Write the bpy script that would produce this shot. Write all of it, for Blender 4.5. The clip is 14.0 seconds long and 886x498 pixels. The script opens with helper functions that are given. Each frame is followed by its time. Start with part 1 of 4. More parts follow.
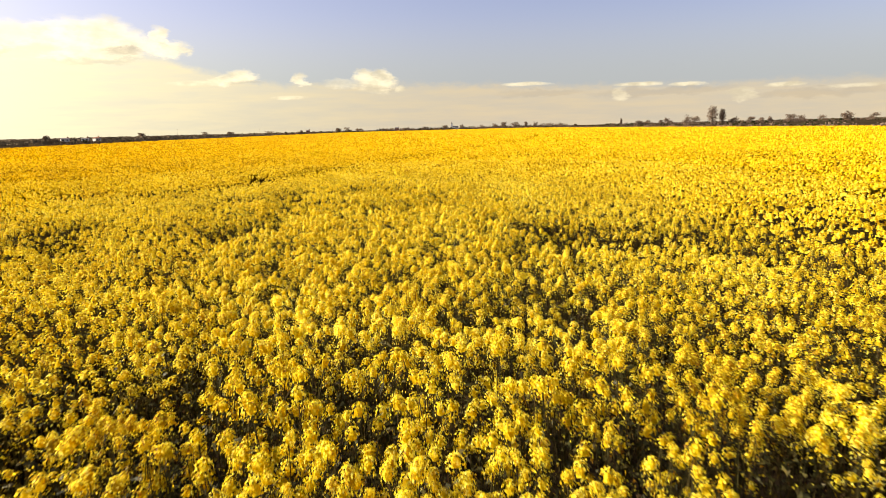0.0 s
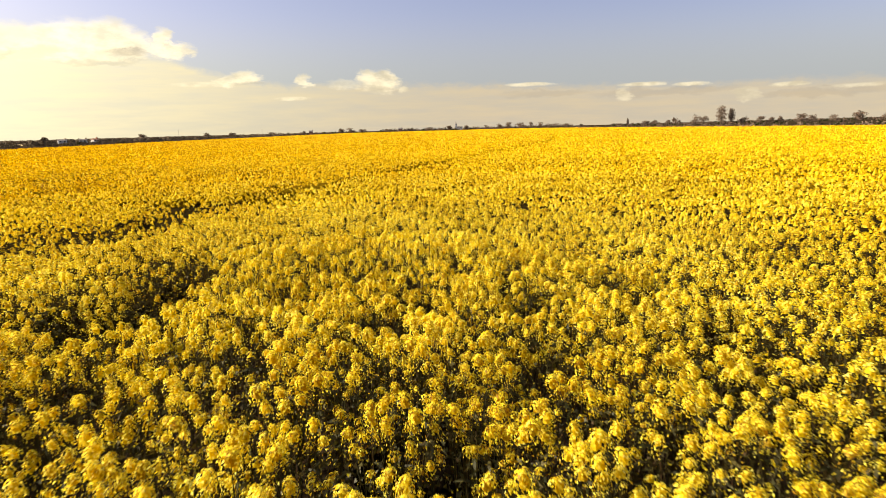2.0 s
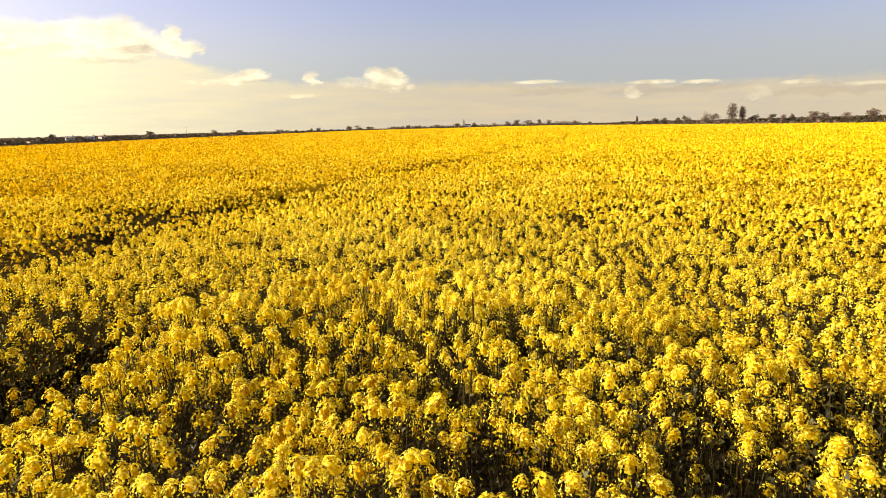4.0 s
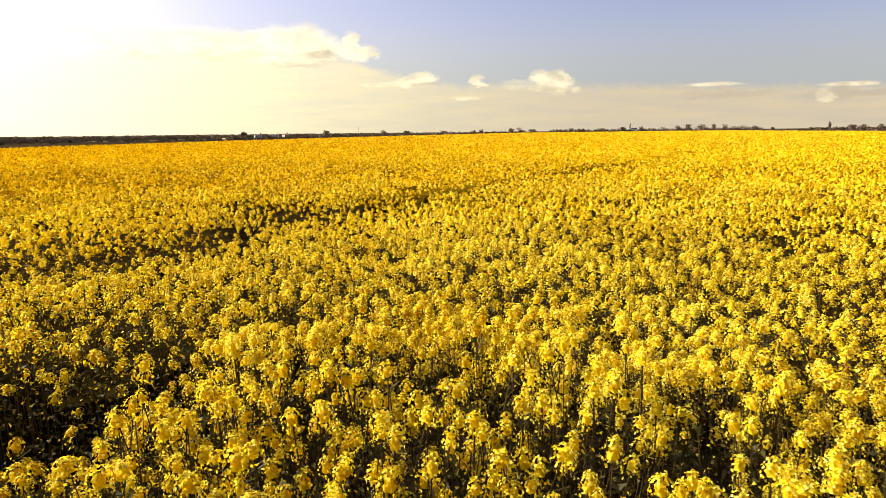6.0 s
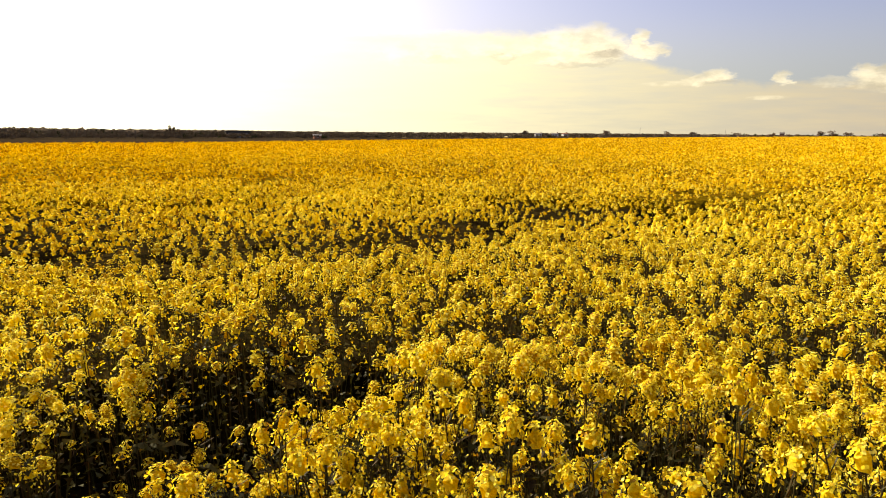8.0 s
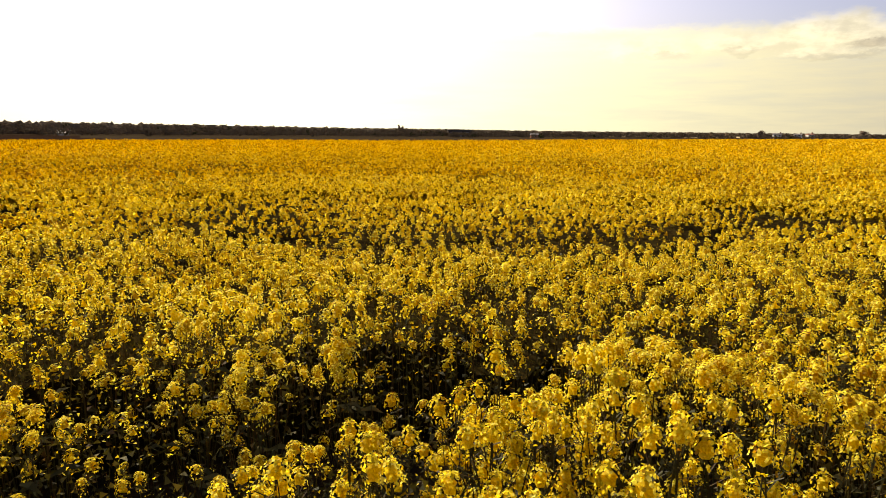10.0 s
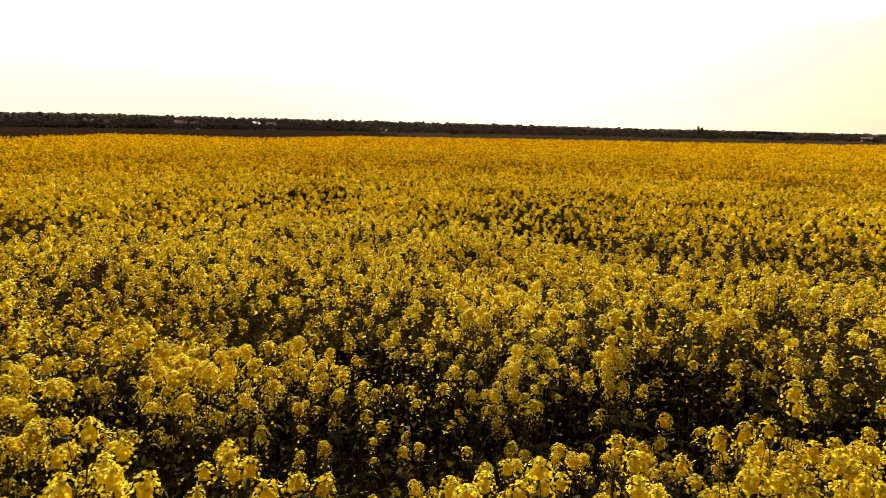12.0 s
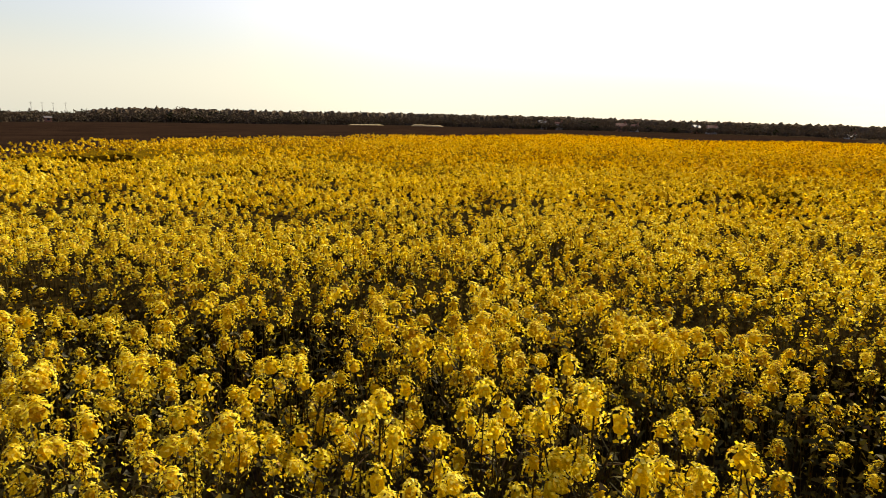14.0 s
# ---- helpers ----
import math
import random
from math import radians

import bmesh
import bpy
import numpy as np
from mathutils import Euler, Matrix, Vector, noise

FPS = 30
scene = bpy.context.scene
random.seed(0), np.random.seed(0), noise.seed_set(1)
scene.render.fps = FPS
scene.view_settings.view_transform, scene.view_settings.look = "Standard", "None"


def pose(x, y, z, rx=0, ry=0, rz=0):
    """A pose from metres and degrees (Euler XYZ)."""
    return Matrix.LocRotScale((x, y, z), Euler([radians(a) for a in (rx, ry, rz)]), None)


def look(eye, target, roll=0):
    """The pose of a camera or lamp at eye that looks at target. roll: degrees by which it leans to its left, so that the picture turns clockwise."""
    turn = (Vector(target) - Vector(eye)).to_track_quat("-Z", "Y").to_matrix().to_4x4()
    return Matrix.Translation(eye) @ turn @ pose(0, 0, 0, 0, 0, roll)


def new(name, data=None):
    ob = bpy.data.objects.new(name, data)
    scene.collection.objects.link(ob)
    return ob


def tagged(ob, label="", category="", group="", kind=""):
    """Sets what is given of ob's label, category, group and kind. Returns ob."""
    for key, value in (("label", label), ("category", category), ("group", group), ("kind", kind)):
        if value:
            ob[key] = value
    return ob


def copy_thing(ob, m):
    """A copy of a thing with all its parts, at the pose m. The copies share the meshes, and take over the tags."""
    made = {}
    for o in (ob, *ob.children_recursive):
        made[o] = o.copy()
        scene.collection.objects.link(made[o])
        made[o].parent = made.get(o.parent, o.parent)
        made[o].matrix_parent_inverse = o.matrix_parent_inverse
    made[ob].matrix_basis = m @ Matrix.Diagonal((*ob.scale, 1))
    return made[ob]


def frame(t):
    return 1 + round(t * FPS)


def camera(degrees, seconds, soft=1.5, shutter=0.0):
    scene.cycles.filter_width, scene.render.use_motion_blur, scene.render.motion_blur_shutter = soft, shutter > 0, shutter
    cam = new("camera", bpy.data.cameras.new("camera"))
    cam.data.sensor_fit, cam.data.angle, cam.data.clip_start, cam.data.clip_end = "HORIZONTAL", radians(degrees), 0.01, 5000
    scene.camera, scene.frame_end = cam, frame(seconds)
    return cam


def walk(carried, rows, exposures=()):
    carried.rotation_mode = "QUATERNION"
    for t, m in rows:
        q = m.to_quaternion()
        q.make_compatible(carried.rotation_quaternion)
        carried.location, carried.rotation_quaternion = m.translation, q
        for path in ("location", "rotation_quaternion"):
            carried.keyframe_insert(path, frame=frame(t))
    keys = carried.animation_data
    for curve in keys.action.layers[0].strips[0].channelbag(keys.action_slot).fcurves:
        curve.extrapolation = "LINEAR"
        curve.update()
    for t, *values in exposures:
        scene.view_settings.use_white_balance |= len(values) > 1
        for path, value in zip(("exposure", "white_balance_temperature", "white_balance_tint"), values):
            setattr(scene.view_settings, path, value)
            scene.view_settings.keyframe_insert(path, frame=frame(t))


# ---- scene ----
cam = camera(68.0, 14.0, soft=0.85, shutter=0.12)
PATH = [
    (0, look((0.417, -2.477, 2.728), (0.406, -0.510, 2.366), -1.50)),
    (0.5, look((0.208, -0.320, 2.803), (0.188, 1.647, 2.441), -1.56)),
    (1, look((-0.028, 2.361, 2.784), (-0.051, 4.328, 2.423), -1.59)),
    (1.5, look((-0.211, 4.729, 2.774), (-0.237, 6.696, 2.413), -1.60)),
    (2, look((-0.381, 7.141, 2.684), (-0.403, 9.108, 2.324), -1.61)),
    (2.5, look((-0.534, 8.493, 2.587), (-0.561, 10.460, 2.227), -1.59)),
    (2.7, look((-0.602, 8.782, 2.576), (-0.631, 10.749, 2.213), -1.59)),
    (4.8, look((-0.725, 10.828, 2.544), (-0.811, 12.792, 2.178), -1.40)),
    (5, look((-0.701, 11.006, 2.522), (-0.824, 12.970, 2.165), -1.29)),
    (5.5, look((-0.697, 11.342, 2.470), (-0.985, 13.289, 2.117), -1.01)),
    (6, look((-0.750, 11.655, 2.449), (-1.259, 13.557, 2.099), -0.70)),
    (6.5, look((-0.812, 11.963, 2.435), (-1.517, 13.802, 2.087), -0.36)),
    (7, look((-0.896, 12.208, 2.416), (-1.809, 13.954, 2.072), -0.13)),
    (7.5, look((-0.903, 12.366, 2.383), (-1.983, 14.014, 2.038), 0.06)),
    (8, look((-0.891, 12.475, 2.337), (-2.117, 14.017, 1.989), 0.31)),
    (8.2, look((-0.854, 12.446, 2.339), (-2.132, 13.944, 1.992), 0.35)),
    (10.3, look((-0.741, 12.514, 2.331), (-2.444, 13.501, 1.974), 0.60)),
    (10.5, look((-0.738, 12.534, 2.356), (-2.474, 13.460, 1.998), 0.64)),
    (11, look((-0.734, 12.570, 2.393), (-2.541, 13.350, 2.038), 0.71)),
    (11.5, look((-0.778, 12.541, 2.374), (-2.659, 13.119, 2.016), 0.99)),
    (12, look((-0.768, 12.494, 2.346), (-2.713, 12.784, 1.980), 1.12)),
    (12.5, look((-0.688, 12.448, 2.301), (-2.653, 12.442, 1.929), 1.18)),
    (13, look((-0.606, 12.381, 2.239), (-2.535, 12.013, 1.863), 1.35)),
    (13.5, look((-0.591, 12.318, 2.233), (-2.439, 11.657, 1.851), 1.50)),
    (14, look((-0.609, 12.319, 2.243), (-2.346, 11.404, 1.856), 1.62)),
]
walk(cam, PATH, exposures=((0.0, 1.12, 7400, 10), (1.0, 0.99, 7400, 10), (2.5, 1.06, 7400, 10), (5.0, 1.10, 7400, 10), (8.0, 0.94, 7400, 10), (11.0, 0.64, 7400, 10), (12.5, 0.53, 7400, 10), (14.0, 0.57, 7400, 10)))

# ---- sky, sun ----
SUN_BEARING, SUN_HEIGHT = 86.0, 30.0      # degrees left of +y, degrees over the horizon
sun_way = Vector((-math.sin(radians(SUN_BEARING)) * math.cos(radians(SUN_HEIGHT)),
                  math.cos(radians(SUN_BEARING)) * math.cos(radians(SUN_HEIGHT)),
                  math.sin(radians(SUN_HEIGHT))))
sun = new("sun", bpy.data.lights.new("sun", "SUN"))
sun.data.energy, sun.data.angle, sun.data.color = 5.0, radians(0.53), (1.0, 0.94, 0.80)
sun.matrix_world = look(sun_way * 200, (0, 0, 0))

# cumulus: bearing, height, half width, half height (degrees), strength
CUMULUS = (
    (28.6, 7.15, 2.4, 1.1, 1.0), (26.4, 7.35, 1.9, 1.05, 1.0), (24.7, 6.85, 1.5, 0.85, 1.0), (22.5, 7.35, 0.6, 0.6, 1.0), (22.0, 6.6, 1.4, 0.5, 1.0),
    (30.8, 6.6, 1.6, 0.7, 1.0), (20.9, 6.4, 0.7, 0.25, 0.9), (34.5, 6.9, 2.4, 0.7, 0.7), (41.0, 6.6, 3.5, 0.8, 0.7),
    (16.5, 4.5, 1.0, 0.42, 1.0), (17.8, 4.25, 0.9, 0.3, 0.8), (19.4, 4.0, 2.6, 0.16, 0.6), (11.9, 4.25, 0.5, 0.3, 0.9),
    (5.7, 3.9, 1.3, 0.7, 1.0), (6.5, 4.4, 0.65, 0.45, 1.0), (4.9, 4.4, 0.65, 0.45, 1.0), (8.4, 3.9, 1.2, 0.35, 0.5), (3.7, 3.35, 0.5, 0.25, 0.7),
    )
# flat streaks and small puffs
STREAKS = (
    (-7.1, 3.48, 2.1, 0.13, 0.9), (-16.2, 3.12, 1.8, 0.13, 0.95), (-20.0, 2.98, 1.4, 0.14, 0.95), (-26.9, 2.6, 1.4, 0.14, 0.9), (-31.5, 2.3, 1.8, 0.12, 0.5),
    (-24.0, 1.95, 0.9, 0.4, 0.6), (-14.8, 2.4, 0.5, 0.4, 0.6), (12.9, 2.8, 1.5, 0.13, 0.7))

# grey undersides of the cumulus
SHADES = ((25.0, 6.35, 1.6, 0.36, 0.75), (27.0, 5.7, 3.2, 0.28, 0.35), (33.4, 6.2, 1.6, 0.35, 0.4), (39.0, 6.0, 2.0, 0.35, 0.3), (22.3, 6.9, 0.3, 0.3, 0.25),
          (16.5, 4.05, 1.6, 0.2, 0.3), (5.0, 3.35, 1.0, 0.3, 0.3), (-18.0, 2.5, 6.0, 0.4, 0.26), (-8.5, 2.7, 4.0, 0.35, 0.22), (-29.0, 1.9, 5.0, 0.4, 0.26))


class Nodes:
    """Short hand for node trees."""

    def __init__(self, tree):
        self.tree = tree

    def add(self, kind, **values):
        n = self.tree.nodes.new(kind)
        if "operation" in values:
            n.operation = values["operation"]
        if "use_clamp" in values:
            n.use_clamp = values["use_clamp"]
        if "interpolation_type" in values:
            n.interpolation_type = values["interpolation_type"]
        if "data_type" in values:
            n.data_type = values["data_type"]
        if "blend_type" in values:
            n.blend_type = values["blend_type"]
        return n

    def link(self, a, b):
        self.tree.links.new(a, b)

    def put(self, socket, v):
        if isinstance(v, bpy.types.NodeSocket):
            self.link(v, socket)
        else:
            socket.default_value = v

    def math(self, op, a, b=0.0, c=0.0, clamp=False):
        n = self.add("ShaderNodeMath", operation=op, use_clamp=clamp)
        for s, v in zip(n.inputs, (a, b, c)):
            self.put(s, v)
        return n.outputs[0]

    def vec(self, op, a, b=(0, 0, 0)):
        n = self.add("ShaderNodeVectorMath", operation=op)
        self.put(n.inputs[0], a)
        self.put(n.inputs[1], b)
        return n.outputs["Value"] if op == "DOT_PRODUCT" else n.outputs[0]

    def ramp(self, v, lo, hi, a=0.0, b=1.0, smooth=True):
        n = self.add("ShaderNodeMapRange", interpolation_type="SMOOTHSTEP" if smooth else "LINEAR")
        for s, q in zip(n.inputs[:5], (v, lo, hi, a, b)):
            self.put(s, q)
        return n.outputs[0]

    def noise(self, vector, scale, detail=3.0, rough=0.55, colour=False):
        n = self.add("ShaderNodeTexNoise")
        if vector is not None:
            self.link(vector, n.inputs["Vector"])
        n.inputs["Scale"].default_value, n.inputs["Detail"].default_value, n.inputs["Roughness"].default_value = scale, detail, rough
        return n.outputs["Color" if colour else 0]

    def mix(self, f, a, b, blend="MIX"):
        n = self.add("ShaderNodeMix", data_type="RGBA", blend_type=blend)
        n.clamp_factor = True
        self.put(n.inputs[0], f)
        self.put(n.inputs[6], a)
        self.put(n.inputs[7], b)
        return n.outputs[2]


world = bpy.data.worlds.new("sky")
world.use_nodes = True
scene.world = world
W = Nodes(world.node_tree)
sky = W.add("ShaderNodeTexSky")
sky.sky_type, sky.sun_disc = "NISHITA", False
sky.sun_elevation, sky.sun_rotation = radians(SUN_HEIGHT), radians(-SUN_BEARING)
sky.air_density, sky.dust_density, sky.ozone_density = 1.0, 1.8, 2.0
way = W.add("ShaderNodeTexCoord").outputs["Generated"]
parts = W.add("ShaderNodeSeparateXYZ")
W.link(way, parts.inputs[0])
bearing = W.math("MULTIPLY", W.math("ARCTAN2", W.math("MULTIPLY", parts.outputs[0], -1.0), parts.outputs[1]), 57.2958)
height = W.math("MULTIPLY", W.math("ARCSINE", parts.outputs[2]), 57.2958)
near_sun = W.vec("DOT_PRODUCT", way, tuple(sun_way))
stretched = W.vec("MULTIPLY", way, (1, 1, 2.2))
wob = W.math("SUBTRACT", W.noise(stretched, 34, 6, 0.65), 0.5)
wob_2 = W.math("SUBTRACT", W.noise(W.vec("ADD", stretched, (3.1, 1.7, 0.4)), 30, 5, 0.6), 0.5)
b_w = W.math("MULTIPLY_ADD", wob, 2.6, bearing)
h_w = W.math("MULTIPLY_ADD", wob_2, 1.5, height)
cloud = None
for b, h, wb, wh, s in CUMULUS + STREAKS:
    flat = wh < 0.25
    u = W.math("DIVIDE", W.math("SUBTRACT", b_w, b), wb * (0.95 if flat else 1.2))
    v = W.math("DIVIDE", W.math("SUBTRACT", W.math("MULTIPLY_ADD", wob_2, 0.25, height) if flat else h_w, h), wh * 1.25)
    m = W.math("SUBTRACT", 1.0, W.math("ADD", W.math("MULTIPLY", u, u), W.math("MULTIPLY", v, v)))
    m = W.math("MULTIPLY", W.ramp(m, -0.65, 0.95), s)
    cloud = m if cloud is None else W.math("MAXIMUM", cloud, m)
shade = None
for b, h, wb, wh, s in SHADES:
    u = W.math("DIVIDE", W.math("SUBTRACT", b_w, b), wb)
    v = W.math("DIVIDE", W.math("SUBTRACT", h_w, h), wh)
    m = W.math("SUBTRACT", 1.0, W.math("ADD", W.math("MULTIPLY", u, u), W.math("MULTIPLY", v, v)))
    m = W.math("MULTIPLY", W.ramp(m, -0.3, 0.9), s)
    shade = m if shade is None else W.math("MAXIMUM", shade, m)
# a bank of thin cloud over the horizon
bank_top = W.math("ADD", W.ramp(bearing, -25.0, 10.0, 3.0, 3.9), W.ramp(bearing, 12.0, 34.0, 0.0, 4.4))
bank = W.ramp(W.math("SUBTRACT", W.math("MULTIPLY_ADD", wob, 1.2, bank_top), height), -0.3, 0.6)
streaks = W.noise(W.vec("MULTIPLY", way, (1, 1, 9)), 9, 4, 0.6)
bank = W.math("MULTIPLY", bank, W.ramp(streaks, 0.25, 0.75, 0.62, 1.0))
bank = W.math("MULTIPLY", bank, W.ramp(bearing, 62.0, 100.0, 1.0, 0.0))
glow = W.math("MAXIMUM", near_sun, 0.0)
glow_wide = W.math("POWER", glow, 1.9)
glow_near = W.math("POWER", glow, 8.0)


def scaled(colour, factor):
    n = W.add("ShaderNodeVectorMath", operation="SCALE")
    W.put(n.inputs[0], colour)
    W.put(n.inputs["Scale"], factor)
    return n.outputs[0]


base = W.vec("MULTIPLY", sky.outputs[0], (0.97, 0.83, 0.99))
haze = W.vec("ADD", scaled((1.1, 1.15, 0.9), glow_wide), scaled((18.0, 17.0, 13.2), glow_near))
bank_colour = W.vec("ADD", (4.0, 3.5, 2.65), scaled((7.8, 8.4, 5.4), glow_wide))
cloud_colour = W.vec("ADD", scaled((6.0, 5.5, 4.1), W.ramp(wob_2, -0.2, 0.2, 0.66, 1.15)), scaled((7.0, 6.8, 5.0), glow_wide))
air = W.vec("ADD", base, haze)
air = W.mix(W.ramp(height, 10.0, 2.5, 0.0, 0.8), air, W.vec("ADD", (2.55, 2.95, 3.3), scaled((4.6, 5.0, 3.6), glow_wide)))
veil = W.math("MULTIPLY", W.ramp(bearing, 92.0, 125.0), W.ramp(bearing, 178.0, 165.0))
air = W.vec("ADD", air, scaled(W.mix(W.ramp(height, 2.5, 7.0), (3.0, 2.85, 2.2, 1), (1.9, 2.35, 2.2, 1)), veil))
air = W.mix(bank, air, W.vec("ADD", bank_colour, scaled((18.0, 17.0, 13.2), glow_near)))
air = W.mix(W.math("MULTIPLY", cloud, 0.86), air, W.vec("ADD", cloud_colour, scaled((18.0, 17.0, 13.2), glow_near)))
air = W.mix(shade, air, W.vec("MULTIPLY", air, (0.62, 0.60, 0.62)))
back = world.node_tree.nodes["Background"]
W.link(air, back.inputs[0])
back.inputs[1].default_value = 0.084


# ---- materials ----
def material(name):
    m = bpy.data.materials.new(name)
    m.use_nodes = True
    m.node_tree.nodes.clear()
    n = Nodes(m.node_tree)
    return m, n, n.add("ShaderNodeOutputMaterial")


def leafy(name, colours, translucent, rough=0.5, gloss=0.008, own=False, through_tint=(1.0, 0.82, 0.32), mottle=0.0):
    """Thin plant matter that lets light through; colours run over islands or objects."""
    m, n, out = material(name)
    if own:
        pick = n.add("ShaderNodeObjectInfo").outputs["Random"]
        pick = n.math("FRACT", n.math("ADD", pick, n.add("ShaderNodeNewGeometry").outputs["Random Per Island"]))
    else:
        pick = n.add("ShaderNodeNewGeometry").outputs["Random Per Island"]
    place = n.add("ShaderNodeNewGeometry").outputs["Position"]
    pick = n.math("MULTIPLY_ADD", n.math("SUBTRACT", n.noise(place, 0.7, 2), 0.5), 0.9, pick, clamp=True)
    if mottle:
        pick = n.math("MULTIPLY_ADD", n.math("SUBTRACT", n.noise(place, mottle, 1), 0.5), 1.6, pick, clamp=True)
    r = n.add("ShaderNodeValToRGB")
    r.color_ramp.elements[0].color, r.color_ramp.elements[1].color = (*colours[0], 1), (*colours[-1], 1)
    for i, c in enumerate(colours[1:-1], 1):
        e = r.color_ramp.elements.new(i / (len(colours) - 1))
        e.color = (*c, 1)
    n.link(pick, r.inputs[0])
    d, t, g = n.add("ShaderNodeBsdfDiffuse"), n.add("ShaderNodeBsdfTranslucent"), n.add("ShaderNodeBsdfGlossy")
    n.link(r.outputs[0], d.inputs[0])
    n.link(n.vec("MULTIPLY", r.outputs[0], through_tint), t.inputs[0])
    g.inputs["Roughness"].default_value = rough
    a, b = n.add("ShaderNodeMixShader"), n.add("ShaderNodeMixShader")
    a.inputs[0].default_value, b.inputs[0].default_value = translucent, gloss
    n.link(d.outputs[0], a.inputs[1])
    n.link(t.outputs[0], a.inputs[2])
    n.link(a.outputs[0], b.inputs[1])
    n.link(g.outputs[0], b.inputs[2])
    n.link(b.outputs[0], out.inputs[0])
    return m


def plain(name, colours, scale, rough=0.85, bump=0.3, fine=9.0, metallic=0.0):
    """A rough surface whose colour wanders between two tones at two scales."""
    m, n, out = material(name)
    place = n.add("ShaderNodeNewGeometry").outputs["Position"]
    big, small = n.noise(place, scale, 4), n.noise(place, scale * fine, 4)
    f = n.math("ADD", n.math("MULTIPLY", big, 0.6), n.math("MULTIPLY", small, 0.4))
    p = n.add("ShaderNodeBsdfPrincipled")
    n.link(n.mix(n.ramp(f, 0.35, 0.65), (*colours[0], 1), (*colours[1], 1)), p.inputs["Base Color"])
    p.inputs["Roughness"].default_value, p.inputs["Metallic"].default_value = rough, metallic
    p.inputs["Specular IOR Level"].default_value = 0.0 if rough > 0.84 else 0.3
    bp = n.add("ShaderNodeBump")
    bp.inputs["Strength"].default_value, bp.inputs["Distance"].default_value = bump, 0.4 / scale / fine
    n.link(small, bp.inputs["Height"])
    n.link(bp.outputs[0], p.inputs["Normal"])
    n.link(p.outputs[0], out.inputs[0])
    return m


FAR_YELLOWS = ((0.34, 0.19, 0.006), (0.60, 0.41, 0.010), (0.80, 0.60, 0.016), (0.88, 0.71, 0.03), (0.92, 0.80, 0.07))
YELLOWS = ((0.28, 0.145, 0.012), (0.60, 0.445, 0.020), (0.86, 0.71, 0.038), (0.92, 0.82, 0.070), (0.95, 0.89, 0.19))
# mostly deeper orange than the petals, painting the shaded inside of the heads
CORES = ((0.40, 0.24, 0.006), (0.58, 0.395, 0.009), (0.72, 0.54, 0.016), (0.82, 0.67, 0.03))
PETAL_FAR = leafy("petal of the far crop", FAR_YELLOWS, 0.54, 0.45, 0.003, through_tint=(1.0, 0.85, 0.48))
FAIR_YELLOWS = [tuple((a + b) / 2 for a, b in zip(p, q)) for p, q in zip(FAR_YELLOWS, YELLOWS)]
PETAL_FAIR = leafy("petal of the middle crop", FAIR_YELLOWS, 0.52, 0.45, 0.004, through_tint=(1.0, 0.85, 0.48))
PETAL = leafy("petal", YELLOWS, 0.50, 0.42, 0.006, through_tint=(1.0, 0.85, 0.48))
PETAL_OWN = leafy("petal of single plants", YELLOWS, 0.50, 0.42, 0.006, own=True, through_tint=(1.0, 0.85, 0.48))
CORE = leafy("packed flowers", CORES, 0.5, through_tint=(1.0, 0.84, 0.36), mottle=150.0)
CORE_FAR = leafy("packed flowers of the far crop", CORES, 0.5, through_tint=(1.0, 0.84, 0.36))
BUD = leafy("bud", ((0.36, 0.30, 0.02), (0.55, 0.48, 0.03)), 0.25)
# STEM and LEAF are darkened for shaded gaps and yellowed for bounced light
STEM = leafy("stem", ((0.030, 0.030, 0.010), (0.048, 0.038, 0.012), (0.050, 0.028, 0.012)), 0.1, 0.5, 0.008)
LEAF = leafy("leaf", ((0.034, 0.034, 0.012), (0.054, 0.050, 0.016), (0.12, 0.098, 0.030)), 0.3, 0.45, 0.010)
# near-black brown, with the shade between the heads painted in
UNDER_SHADE = plain("shaded crop floor", ((0.010, 0.007, 0.003), (0.036, 0.025, 0.007)), 14.0, 0.9, 0.6)
SOIL = plain("soil", ((0.016, 0.011, 0.007), (0.034, 0.023, 0.014)), 1.2, 0.95, 0.6)
PLOUGHED = plain("ploughed soil", ((0.014, 0.008, 0.0055), (0.028, 0.016, 0.010)), 0.12, 0.95, 0.8, 14)
PASTURE = plain("pasture", ((0.026, 0.019, 0.011), (0.042, 0.029, 0.017)), 0.02, 0.95, 0.2)
STUBBLE = plain("pale stubble", ((0.36, 0.27, 0.15), (0.46, 0.36, 0.20)), 0.03, 0.95, 0.2)
# twigs, scrub and thicket are lightened to stand for haze over the distance
TWIG = leafy("bare twigs", ((0.12, 0.082, 0.062), (0.18, 0.125, 0.095), (0.14, 0.105, 0.075)), 0.12, gloss=0.0)
SCRUB = leafy("scrub", ((0.080, 0.060, 0.042), (0.094, 0.070, 0.048), (0.086, 0.073, 0.047), (0.100, 0.074, 0.053)), 0.10, gloss=0.0, through_tint=(1.0, 0.86, 0.76))
THICKET = plain("thicket", ((0.066, 0.049, 0.034), (0.105, 0.079, 0.054)), 0.25, 0.95, 1.0)
EVERGREEN = leafy("evergreen", ((0.020, 0.024, 0.010), (0.036, 0.040, 0.016)), 0.08, gloss=0.0)
BARK = plain("bark", ((0.06, 0.045, 0.032), (0.11, 0.085, 0.06)), 1.0, 0.9, 0.5)
RENDERED = plain("pale render", ((0.46, 0.44, 0.39), (0.60, 0.57, 0.52)), 0.4, 0.8, 0.1)
BRICK = plain("brick wall", ((0.24, 0.11, 0.07), (0.34, 0.17, 0.11)), 0.5, 0.9, 0.2)
